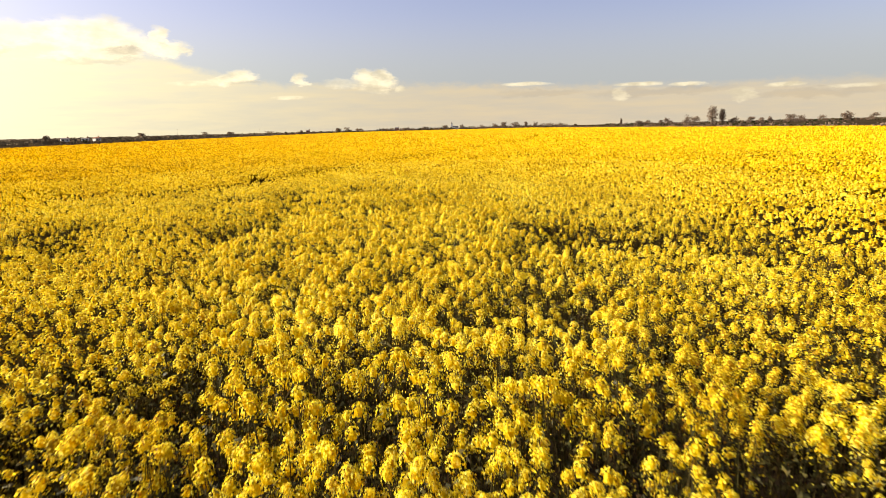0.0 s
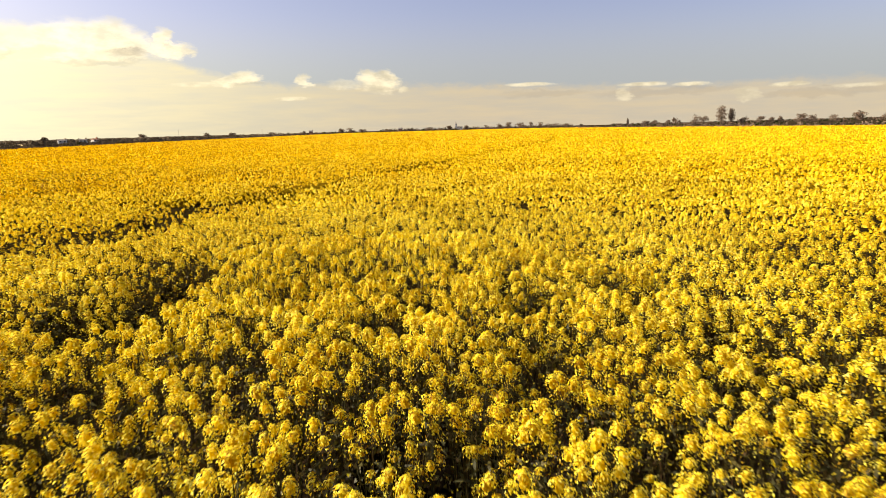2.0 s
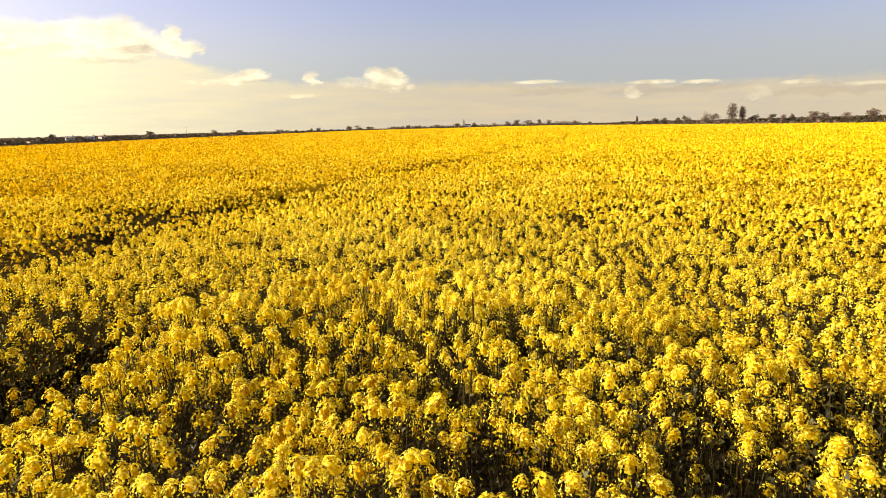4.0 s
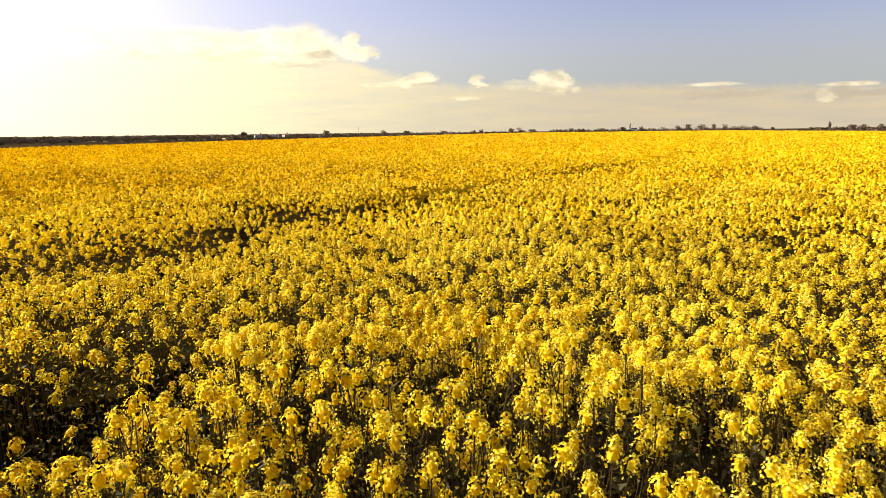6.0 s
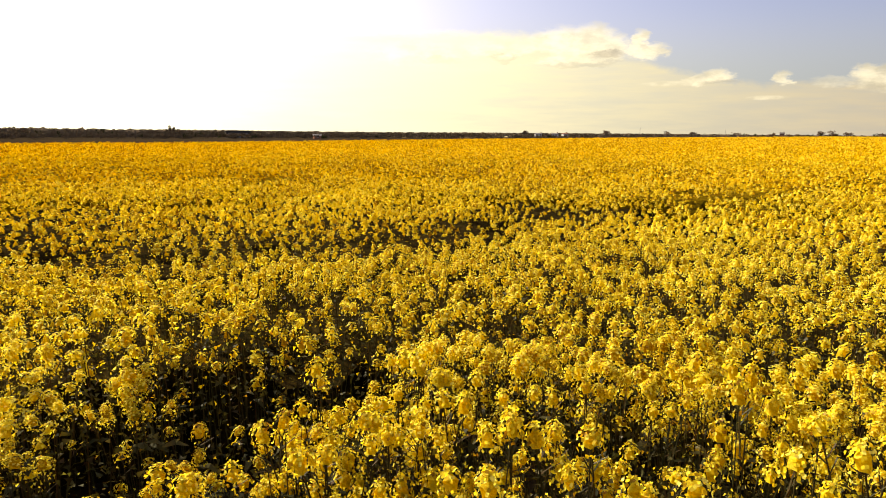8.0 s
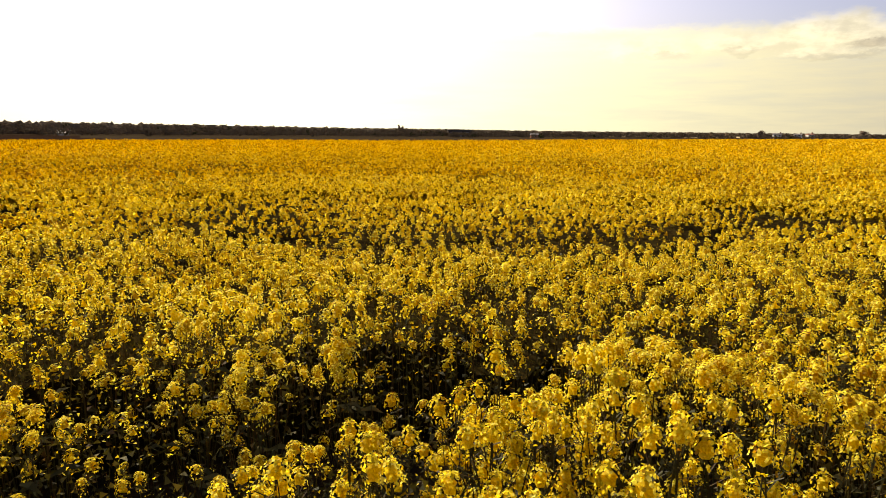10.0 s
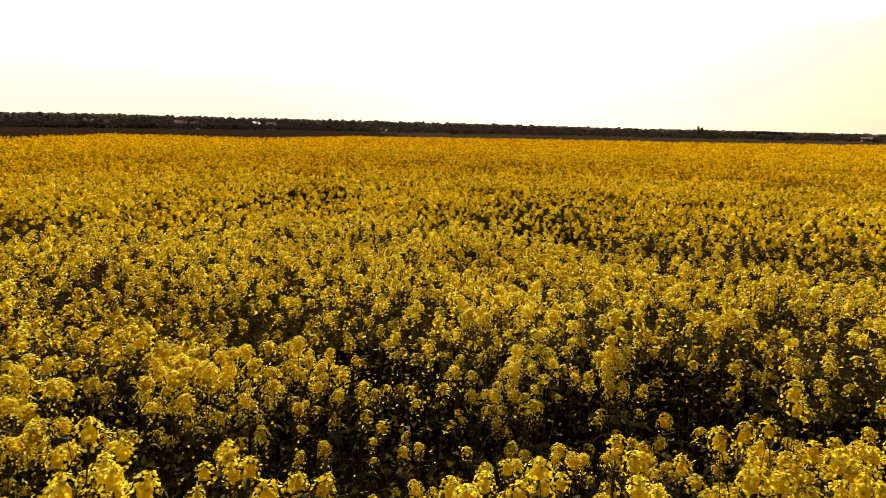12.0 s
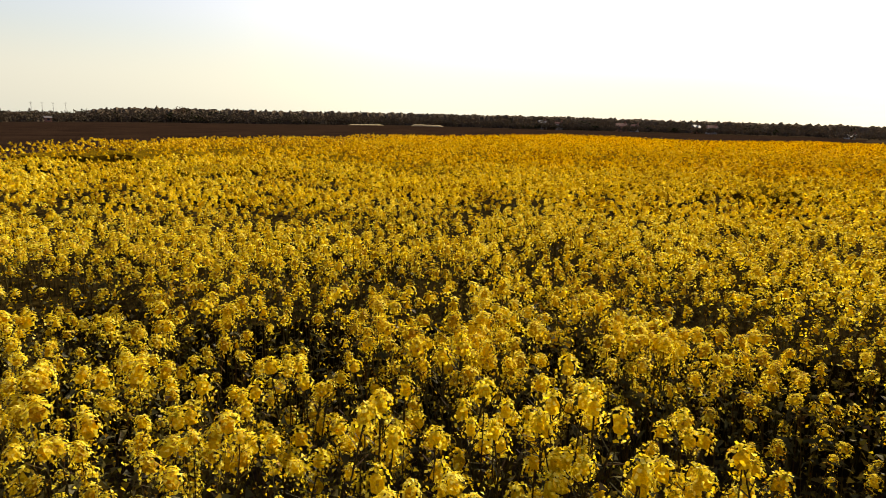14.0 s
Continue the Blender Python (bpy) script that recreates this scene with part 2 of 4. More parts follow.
SLATE = plain("roof slate", ((0.10, 0.085, 0.08), (0.17, 0.14, 0.13)), 0.6, 0.6, 0.2)
TILE = plain("roof tile", ((0.22, 0.09, 0.055), (0.30, 0.14, 0.09)), 0.6, 0.8, 0.2)
DARK_CLAD = plain("dark cladding", ((0.050, 0.044, 0.040), (0.080, 0.070, 0.064)), 0.3, 0.9, 0.1)
STONE = plain("pale stone", ((0.55, 0.51, 0.45), (0.68, 0.64, 0.57)), 0.4, 0.9, 0.3)
STEEL = plain("weathered steel", ((0.13, 0.125, 0.12), (0.20, 0.19, 0.18)), 0.8, 0.6, 0.1)
GLASS = plain("window glass", ((0.03, 0.035, 0.04), (0.05, 0.055, 0.06)), 0.5, 0.1, 0.0)


# ---- mesh helpers ----
def quads(name, verts, faces, mats, index=None, smooth=False):
    """A mesh of quads from arrays; a quad whose last corner is -1 is a triangle."""
    me = bpy.data.meshes.new(name)
    verts, faces = np.asarray(verts, np.float32), np.asarray(faces, np.int32)
    me.vertices.add(len(verts))
    me.vertices.foreach_set("co", verts.ravel())
    flat, sides = faces[faces >= 0], (faces >= 0).sum(1)
    me.loops.add(len(flat))
    me.loops.foreach_set("vertex_index", flat)
    me.polygons.add(len(faces))
    me.polygons.foreach_set("loop_start", (np.cumsum(sides) - sides).astype(np.int32))
    for m in mats:
        me.materials.append(m)
    if index is not None:
        me.polygons.foreach_set("material_index", np.asarray(index, np.int32))
    me.polygons.foreach_set("use_smooth", np.full(len(faces), smooth))
    me.update(calc_edges=True)
    return me


class Pile:
    """Gathers many quads into one mesh."""

    def __init__(self):
        self.v, self.f, self.i, self.n = [], [], [], 0

    def add(self, verts, faces, index):
        self.v.append(np.asarray(verts, np.float32))
        faces = np.asarray(faces, np.int32)
        self.f.append(np.where(faces < 0, -1, faces + self.n))
        self.i.append(np.full(len(faces), index, np.int32) if np.isscalar(index) else np.asarray(index, np.int32))
        self.n += len(verts)

    def scatter(self, shape, places, spin, size, tilt=None):
        """Copies a shape (verts, faces, index) to places, spun about z, tilted by (x, y) slopes and scaled."""
        v, f, i = shape
        k, q = len(places), len(v)
        if not k:
            return
        c, s = np.cos(spin)[:, None], np.sin(spin)[:, None]
        size = np.asarray(size).reshape(k, -1)
        sx = v[None, :, 0] * size[:, :1]
        sy = v[None, :, 1] * size[:, :1]
        sz = v[None, :, 2] * size[:, -1:]
        x, y = c * sx - s * sy, s * sx + c * sy
        if tilt is not None:
            x, y = x + sz * tilt[:, :1], y + sz * tilt[:, 1:]
        out = np.stack([x, y, sz], 2) + places[:, None, :]
        faces = np.where(f[None] < 0, -1, f[None] + (np.arange(k) * q)[:, None, None])
        self.add(out.reshape(-1, 3), faces.reshape(-1, 4), np.tile(i, k))

    def mesh(self, name, mats):
        return quads(name, np.concatenate(self.v), np.concatenate(self.f), mats, np.concatenate(self.i))


def shape(pieces):
    p = Pile()
    for v, f, i in pieces:
        p.add(v, f, i)
    return np.concatenate(p.v), np.concatenate(p.f), np.concatenate(p.i)


def part(name, me, parent, label="", at=None):
    ob = new(name, me)
    ob.parent = parent
    if at is not None:
        ob.matrix_basis = at
    return tagged(ob, label) if label else ob


def hold(name, m, label, category, group="", kind=""):
    ob = new(name)
    ob.empty_display_size = 0.2
    ob.matrix_basis = m
    return tagged(ob, label, category, group, kind)


# ---- the land ----
EYE = np.array((-0.6, 12.0))      # where the bearings below are taken from
FALL_B = np.array((-180, -60, 35, 60, 90, 112, 122, 131, 145, 152, 165, 180.0))
FALL_Z = np.array((0.0, 0.0, 0.0, 0.7, 1.0, 1.4, 1.4, 2.4, 3.2, 4.2, 2.5, 0.0))


def polar(x, y):
    dx, dy = x - EYE[0], y - EYE[1]
    return np.degrees(np.arctan2(-dx, dy)), np.hypot(dx, dy)


def land(x, y):
    """Height of the ground: level under the crop, falling away to the south west."""
    b, r = polar(np.asarray(x, float), np.asarray(y, float))
    fall = np.interp(b, FALL_B, FALL_Z)
    return -fall * np.clip((r - 25) / 325, 0, 1.15) - np.clip(fall, 0, 1) * np.clip(r - 420, 0, 9000) * 0.004


def at_bearing(b, r):
    return EYE[0] - r * math.sin(radians(b)), EYE[1] + r * math.cos(radians(b))


WEST, EAST, NORTH = -88.0, 76.0, 610.0


def south(x):
    """The crop's southern edge."""
    x = np.asarray(x, float)
    return np.interp(x, (-90, -72, -39, -26, -20, -15, -12, -9.5, 0, 80), (-11.5, -11.0, -10.6, -10.5, -10.0, -8.4, -7.3, -6.4, -4.8, -4.2))


def west(y):
    """The crop's western edge."""
    return np.interp(np.asarray(y, float), (-12, 0, 5, 13, 40, 60, 120, 200, 610), (-74, -66, -62, -82, -80, -76, -79, -86, -88))


def in_field(x, y):
    return (x > west(y)) & (x < EAST) & (y < NORTH) & (y > south(x))


# polylines of worn tramlines and single bare spots: x, y, half width
TRAMLINES = (((-9.2, 14.6), (-8.2, 15.2), (-7.1, 15.6), (-6.5, 16.6), (-6.1, 17.8), (-6.0, 19.2), (-5.5, 21.8), (-4.9, 24.3), (-4.0, 27.1), (-2.4, 32.7), (0.6, 43.2), (10.2, 76.0), (18.0, 120.0)),
             ((-6.0, -1.2), (-8.6, -1.8), (-11.0, -1.8), (-13.3, -2.1), (-16.4, -2.8), (-19.5, -3.9)),
             ((-3.3, 12.5), (-3.4, 13.1), (-3.45, 13.7), (-3.55, 14.3), (-3.6, 14.8)))
SPOTS = ((-1.3, 1.2, 0.28), (1.6, 1.5, 0.2), (-5.0, 6.6, 0.3), (1.4, 5.4, 0.26), (4.2, 7.2, 0.26), (-0.4, 10.0, 0.3), (2.1, 8.8, 0.34),
         (-0.7, 0.4, 0.16), (-2.0, 12.0, 0.22), (-1.0, 12.15, 0.22), (0.45, 12.5, 0.28), (0.2, 11.5, 0.26), (-0.6, 12.6, 0.18), (-0.4, 14.2, 0.18),
         (0.4, 13.9, 0.2), (-2.9, 16.4, 0.13), (-1.3, 16.5, 0.18), (-3.8, 14.3, 0.2), (-3.0, 13.9, 0.25), (-4.35, 12.6, 0.36), (-4.4, 10.3, 0.44),
         (-5.4, 10.5, 0.26), (-3.6, 9.85, 0.24), (-2.75, 10.1, 0.28), (-3.6, 10.7, 0.18), (-3.1, 14.4, 0.22), (-9.2, 13.4, 0.3), (-5.0, 7.1, 0.26), (-2.2, 9.4, 0.2), (-6.2, 7.0, 0.34), (-8.6, 7.3, 0.3), (-8.3, 10.4, 0.32), (-10.2, 15.8, 0.45),
         (-8.6, 16.9, 0.4), (-11.8, 14.4, 0.42), (-7.5, 15.3, 0.4), (-17.1, 20.7, 0.6))


def value_noise(x, y, cell, seed):
    """Smooth noise in -1..1 on a plan."""
    rng = np.random.RandomState(seed)
    g = rng.uniform(-1, 1, (64, 64))
    u, v = x / cell, y / cell
    i, j = np.floor(u).astype(int), np.floor(v).astype(int)
    a, b = u - i, v - j
    a, b = a * a * (3 - 2 * a), b * b * (3 - 2 * b)
    p = lambda m, n: g[m % 64, n % 64]
    return (p(i, j) * (1 - a) + p(i + 1, j) * a) * (1 - b) + (p(i, j + 1) * (1 - a) + p(i + 1, j + 1) * a) * b


def bare(x, y):
    """How bare the crop stands, 0 to 1."""
    out = np.zeros_like(x)
    for k, line in enumerate(TRAMLINES):
        for (x0, y0), (x1, y1) in zip(line, line[1:]):
            dx, dy = x1 - x0, y1 - y0
            s = np.clip(((x - x0) * dx + (y - y0) * dy) / (dx * dx + dy * dy), 0, 1)
            d = np.hypot(x - x0 - s * dx, y - y0 - s * dy)
            wide = (np.interp(y, (17, 20, 25, 60), (0.58, 0.55, 0.52, 0.75)), 0.85, 0.5)[k] * (1 + 0.6 * value_noise(x, y, 0.9, 3 + k))
            out = np.maximum(out, np.clip(1.35 - d / wide, 0, 1) * np.interp(y, (15.0, 20, 23, 30, 90), (1.0, 1.0, 0.9, 0.95, 0.95)))
    for sx, sy, sr in SPOTS:
        d = np.hypot(x - sx, y - sy) / (1 + 0.4 * value_noise(x, y, 0.5, 9))
        out = np.maximum(out, np.clip(1.4 - d / sr, 0, 1) * 0.9)
    patches = value_noise(x, y, 1.5, 21) + 0.6 * value_noise(x, y, 0.7, 22)
    patches += 0.30 * np.clip((10.5 - y) / 3, 0, 1) + 0.25 * np.clip((-3.6 - x) / 2, 0, 1)      # a thinner stand
    return np.maximum(out, np.clip((patches - 0.70) * 2.2, 0, 0.8))


def crop_height(x, y):
    rank = 0.09 * np.clip(1.6 - np.hypot(x + 1.6, y - 14.5) / 0.9, 0, 1)      # a stand of taller plants
    return 1.27 + rank + 0.05 * value_noise(x, y, 2.3, 31) + 0.05 * value_noise(x, y, 0.8, 32) - 0.34 * bare(x, y)


def build_ground():
    """One polar sheet out to the horizon; the material of a face goes by where it lies."""
    rings = np.concatenate([np.linspace(0.6, 24, 40), np.geomspace(25, 4200, 90)])
    n = 240
    ang = np.arange(n) / n * 2 * np.pi
    x = EYE[0] + np.outer(rings, np.sin(ang))
    y = EYE[1] + np.outer(rings, np.cos(ang))
    z = land(x, y) + 0.03 * value_noise(x, y, 0.9, 41) * (np.hypot(x, y) < 60) + 0.10 * value_noise(x, y, 3.1, 42) * (~in_field(x, y)) * (rings[:, None] < 330)
    v = np.stack([x, y, z], 2).reshape(-1, 3)
    i, j = np.meshgrid(np.arange(len(rings) - 1), np.arange(n), indexing="ij")
    a, b = i * n + j, i * n + (j + 1) % n
    f = np.stack([a, b, b + n, a + n], 2).reshape(-1, 4)
    c = v[f].mean(1)
    bb, rr = polar(c[:, 0], c[:, 1])
    index = np.full(len(f), 2)
    index[in_field(c[:, 0], c[:, 1])] = 0
    index[(~in_field(c[:, 0], c[:, 1])) & (c[:, 1] < 30) & (c[:, 0] < 60) & (rr < 336)] = 1
    index[(bb > 33) & (bb < 43.3) & (rr > 400) & (rr < 560)] = 3
    # the middle is closed with a fan of thin quads
    mid = len(v)
    v = np.concatenate([v, [[EYE[0], EYE[1], 0.0]]])
    k = np.arange(0, n, 2)
    fan = np.stack([np.full(n // 2, mid), k, k + 1, (k + 2) % n], 1)[:, [0, 3, 2, 1]]
    me = quads("ground", v, np.concatenate([f[:, ::-1], fan]), (SOIL, PLOUGHED, PASTURE, STUBBLE), np.concatenate([index, np.zeros(len(fan), int)]), True)
    return tagged(new("ground", me), "brown soil with ploughed land, pasture and stubble beyond the crop", "ground", kind="structure")


build_ground()


# ---- rapeseed ----
def petals(rng, count, reach, wide, dome, low, index=0, bent=True):
    """Flowers set round a dome of the given radius and height: strips of petals, cupped."""
    pieces = []
    for k in range(count):
        t = (k + 0.5) / count
        th = radians(6) + t * radians(low)
        ph = k * 2.39996 + rng.uniform(-0.4, 0.4)
        way = np.array((math.sin(th) * math.cos(ph), math.sin(th) * math.sin(ph), math.cos(th)))
        c = way * np.array((dome[0], dome[0], dome[1])) * rng.uniform(0.86, 1.08)
        if th > 1.5:
            c[2] -= rng.uniform(0, 0.025)
        n = way + rng.normal(0, 0.22, 3)
        n[2] += 0.2
        n /= np.linalg.norm(n)
        u = np.cross(n, rng.normal(0, 1, 3))
        u /= np.linalg.norm(u)
        w = np.cross(n, u)
        a, b = reach * rng.uniform(0.8, 1.2), wide * rng.uniform(0.8, 1.2)
        if bent:
            lift = n * a * 0.45
            v = [c - u * a + lift - w * b * .8, c - u * a + lift + w * b * .8, c + w * b, c - w * b, c + u * a + lift - w * b * .8, c + u * a + lift + w * b * .8]
            f = [(0, 1, 2, 3), (3, 2, 5, 4)]
        else:
            v = [c - u * a * 0.8 - w * b * 1.15, c - u * a * 0.8 + w * b * 1.15, c + u * a * 1.3]
            f = [(0, 1, 2, -1)]
        pieces.append((v, f, index))
    return pieces


def tube(points, radii, sides, index):
    v, f = [], []
    for k, (p, r) in enumerate(zip(points, radii)):
        for s in range(sides):
            a = 2 * math.pi * s / sides
            v.append((p[0] + r * math.cos(a), p[1] + r * math.sin(a), p[2]))
    for k in range(len(points) - 1):
        for s in range(sides):
            a, b = k * sides + s, k * sides + (s + 1) % sides
            f.append((a, b, b + sides, a + sides))
    return v, f, index


def bud(r, h, index):
    """The knob of closed buds in the middle of a flower head."""
    return tube(((0, 0, h * 0.4), (0, 0, h * 1.05)), (r, r * 0.35), 4, index)


def sepals(rng, count, index):
    """Flower stalks and thin young pods under a head."""
    out = []
    for k in range(count):
        a = rng.uniform(0, 6.28)
        z = -rng.uniform(0.03, 0.12)
        o = np.array((math.cos(a), math.sin(a), 0.55))
        p = np.array((0, 0, z))
        q = p + o * rng.uniform(0.03, 0.06)
        w = np.array((-math.sin(a), math.cos(a), 0)) * 0.0022
        out.append(([p - w, p + w, q + w, q - w], [(0, 1, 2, 3)], index))
    return out


def core(rng, wide, high, rings, sides, index=4, low=118, rough=0.2):
    """The lumpy dome of packed flowers that fills a head."""
    v, f = [(0, 0, high * rng.uniform(0.95, 1.1))], []
    for k in range(rings):
        th = radians(low * (k + 1) / rings)
        for q in range(sides):
            a = 2 * math.pi * (q + 0.5 * (k % 2)) / sides + rng.uniform(-0.2, 0.2)
            r = wide * math.sin(th) * rng.uniform(1 - rough, 1 + rough)
            v.append((r * math.cos(a), r * math.sin(a), high * math.cos(th) * rng.uniform(1 - rough, 1 + rough)))
    for q in range(sides):
        f.append((0, 1 + q, 1 + (q + 1) % sides, -1))
    for k in range(rings - 1):
        for q in range(sides):
            a, b = 1 + k * sides + q, 1 + k * sides + (q + 1) % sides
            f.append((a, a + sides, b + sides, b))
    return v, f, index


def head_near(seed):
    """A dome of packed flowers over a skirt of drooping older ones."""
    rng = np.random.RandomState(seed)
    tall = rng.uniform(0.9, 1.45)
    pieces = petals(rng, 88, 0.0056, 0.0045, (0.034, 0.034 * tall), 100, bent=False)
    for v, f, i in petals(rng, 28, 0.0058, 0.0042, (0.038, 0.026), 118, bent=False)[14:]:
        v = np.array(v)
        low = rng.uniform(0.0, 0.075)
        pieces.append((v * (1 - 5 * low, 1 - 5 * low, 1) + (0, 0, -0.012 - low), f, i))
    return shape(pieces + [core(rng, 0.021, 0.023 * tall, 2, 5)] + sepals(rng, 3, 2))


def head_side(seed):
    """A smaller, looser head on a side shoot."""
    rng = np.random.RandomState(seed + 80)
    tall = rng.uniform(0.8, 1.3)
    return shape(petals(rng, 40, 0.0066, 0.0054, (0.034, 0.034 * tall), 114, bent=False) + [core(rng, 0.020, 0.022 * tall, 1, 5, low=110)] + sepals(rng, 2, 2))


def head_full(seed):
    rng = np.random.RandomState(seed + 50)
    tall = rng.uniform(0.95, 1.35)
    flowers = petals(rng, 46, 0.0066, 0.0042, (0.034, 0.036 * tall), 110)
    return shape(flowers + [core(rng, 0.022, 0.024 * tall, 2, 5, 3), bud(0.007, 0.038 * tall, 1), tube(((0, 0, -0.16), (0, 0, 0.02)), (0.003, 0.003), 3, 2)] + sepals(rng, 8, 2))


def head_mid(seed):
    rng = np.random.RandomState(seed + 100)
    tall = rng.uniform(0.9, 1.45)
    return shape(petals(rng, 29, 0.0086, 0.0069, (0.034, 0.036 * tall), 116, bent=False) + [core(rng, 0.023, 0.026 * tall, 1, 5, low=110)])


def head_fair(seed):
    rng = np.random.RandomState(seed + 120)
    return shape(petals(rng, 6, 0.0150, 0.0115, (0.034, 0.042), 105, bent=False) + [core(rng, 0.033, 0.038, 1, 4, 0, 112, 0.3)])


def head_far(seed):
    rng = np.random.RandomState(seed + 150)
    return shape(petals(rng, 1, 0.026, 0.020, (0.02, 0.048), 30, bent=False) + [core(rng, 0.044, 0.05, 1, 4, 0, 105, 0.3)])


def tuft_far(seed):
    """A flower head that is only a fleck of yellow."""
    rng = np.random.RandomState(seed + 200)
    return shape([core(rng, 0.052, 0.06, 1, 3, 0, 105, 0.35)])


def leaf_shape(seed, index=0):
    """A long blade, narrowed at both ends and bent down."""
    rng = np.random.RandomState(seed + 300)
    long, wide, sag = rng.uniform(0.05, 0.11), rng.uniform(0.005, 0.010), rng.uniform(0.3, 1.0)
    v, f = [], []
    for k, w in enumerate((0.3, 1.0, 0.12)):
        s = k / 2
        v += [(s * long, -wide * w, long * (0.55 * s - sag * s * s) - 0.006 * w), (s * long, wide * w, long * (0.55 * s - sag * s * s) + 0.006 * w)]
    for k in range(2):
        f.append((2 * k, 2 * k + 1, 2 * k + 3, 2 * k + 2))
    return np.array(v, np.float32), np.array(f), np.full(2, index)


HEADS_NEAR = [head_near(k) for k in range(7)]
HEADS_SIDE = [head_side(k) for k in range(6)]
HEADS_MID = [head_mid(k) for k in range(6)]
HEADS_FAIR = [head_fair(k) for k in range(6)]
HEADS_FAR = [head_far(k) for k in range(6)]
TUFTS = [tuft_far(k) for k in range(6)]
LEAVES = [leaf_shape(k, 3) for k in range(6)]


def jittered(x0, x1, y0, y1, per_m2, seed):
    rng = np.random.RandomState(seed)
    step = per_m2 ** -0.5
    gx, gy = np.meshgrid(np.arange(x0, x1, step), np.arange(y0, y1, step))
    x = gx.ravel() + rng.uniform(-0.6, 0.6, gx.size) * step
    y = gy.ravel() + rng.uniform(-0.6, 0.6, gx.size) * step
    return x, y, rng


AXIS = np.array(((0.2, 0.0), (-0.6, 9.0), (-2.2, 12.8)))      # middle of the stretch that is passed nearest


def from_axis(x, y):
    d = np.full(x.shape, 1e9)
    for (x0, y0), (x1, y1) in zip(AXIS, AXIS[1:]):
        dx, dy = x1 - x0, y1 - y0
        s = np.clip(((x - x0) * dx + (y - y0) * dy) / (dx * dx + dy * dy), 0, 1)
        d = np.minimum(d, np.hypot(x - x0 - s * dx, y - y0 - s * dy))
    return d


# the way through the field: x, y and bearing, and how near each spot of the crop comes along it
STATIONS = [(0.37 - 0.083 * k, -2.5 + 1.1 * k, 0.5) for k in range(12)] + [
    (-0.73, 10.8, 3), (-0.75, 11.65, 15), (-0.9, 12.2, 27), (-0.89, 12.5, 38), (-0.8, 12.5, 50), (-0.74, 12.5, 62), (-0.77, 12.5, 75), (-0.69, 12.45, 90), (-0.6, 12.35, 104), (-0.6, 12.3, 118)]
ASIDE = 900.0


def nearness(x, y):
    """Metres from which a spot is passed; ASIDE and more for ground behind and beside the way."""
    out = ASIDE + from_axis(x, y)
    for sx, sy, b in STATIONS:
        dx, dy = x - sx, y - sy
        r = np.hypot(dx, dy)
        ahead = -dx * math.sin(radians(b)) + dy * math.cos(radians(b))
        out = np.where((ahead > 0.775 * r - 0.25) & (r > 1.3), np.minimum(out, r), out)
    return out


def single_stretch(x, y):
    """Short stretches in which every plant is a thing of its own."""
    return ((x > -3.0) & (x < -2.0) & (y > 10.4) & (y < 14.6)) | ((x > -1.1) & (x < 1.9) & (y > 0.1) & (y < 1.5)) | ((x > -2.0) & (x < 0.0) & (y > 13.4) & (y < 14.8))


def racemes(px, py, rng, n):
    """Heads of n racemes round each plant: the middle one tallest."""
    k = len(px)
    ang = rng.uniform(0, 6.28, (k, 1)) + np.arange(n)[None] * 2.4 + rng.uniform(-0.4, 0.4, (k, n))
    out = np.where(np.arange(n)[None] == 0, 0.02, rng.uniform(0.06, 0.22, (k, n)))
    x, y = px[:, None] + out * np.cos(ang), py[:, None] + out * np.sin(ang)
    drop = np.where(np.arange(n)[None] == 0, 0.0, 0.40 * rng.uniform(0.0, 1.0, (k, n)) ** 1.4)
    z = crop_height(x, y) + rng.normal(0, 0.04, (k, 1)) - drop
    return x, y, z, drop


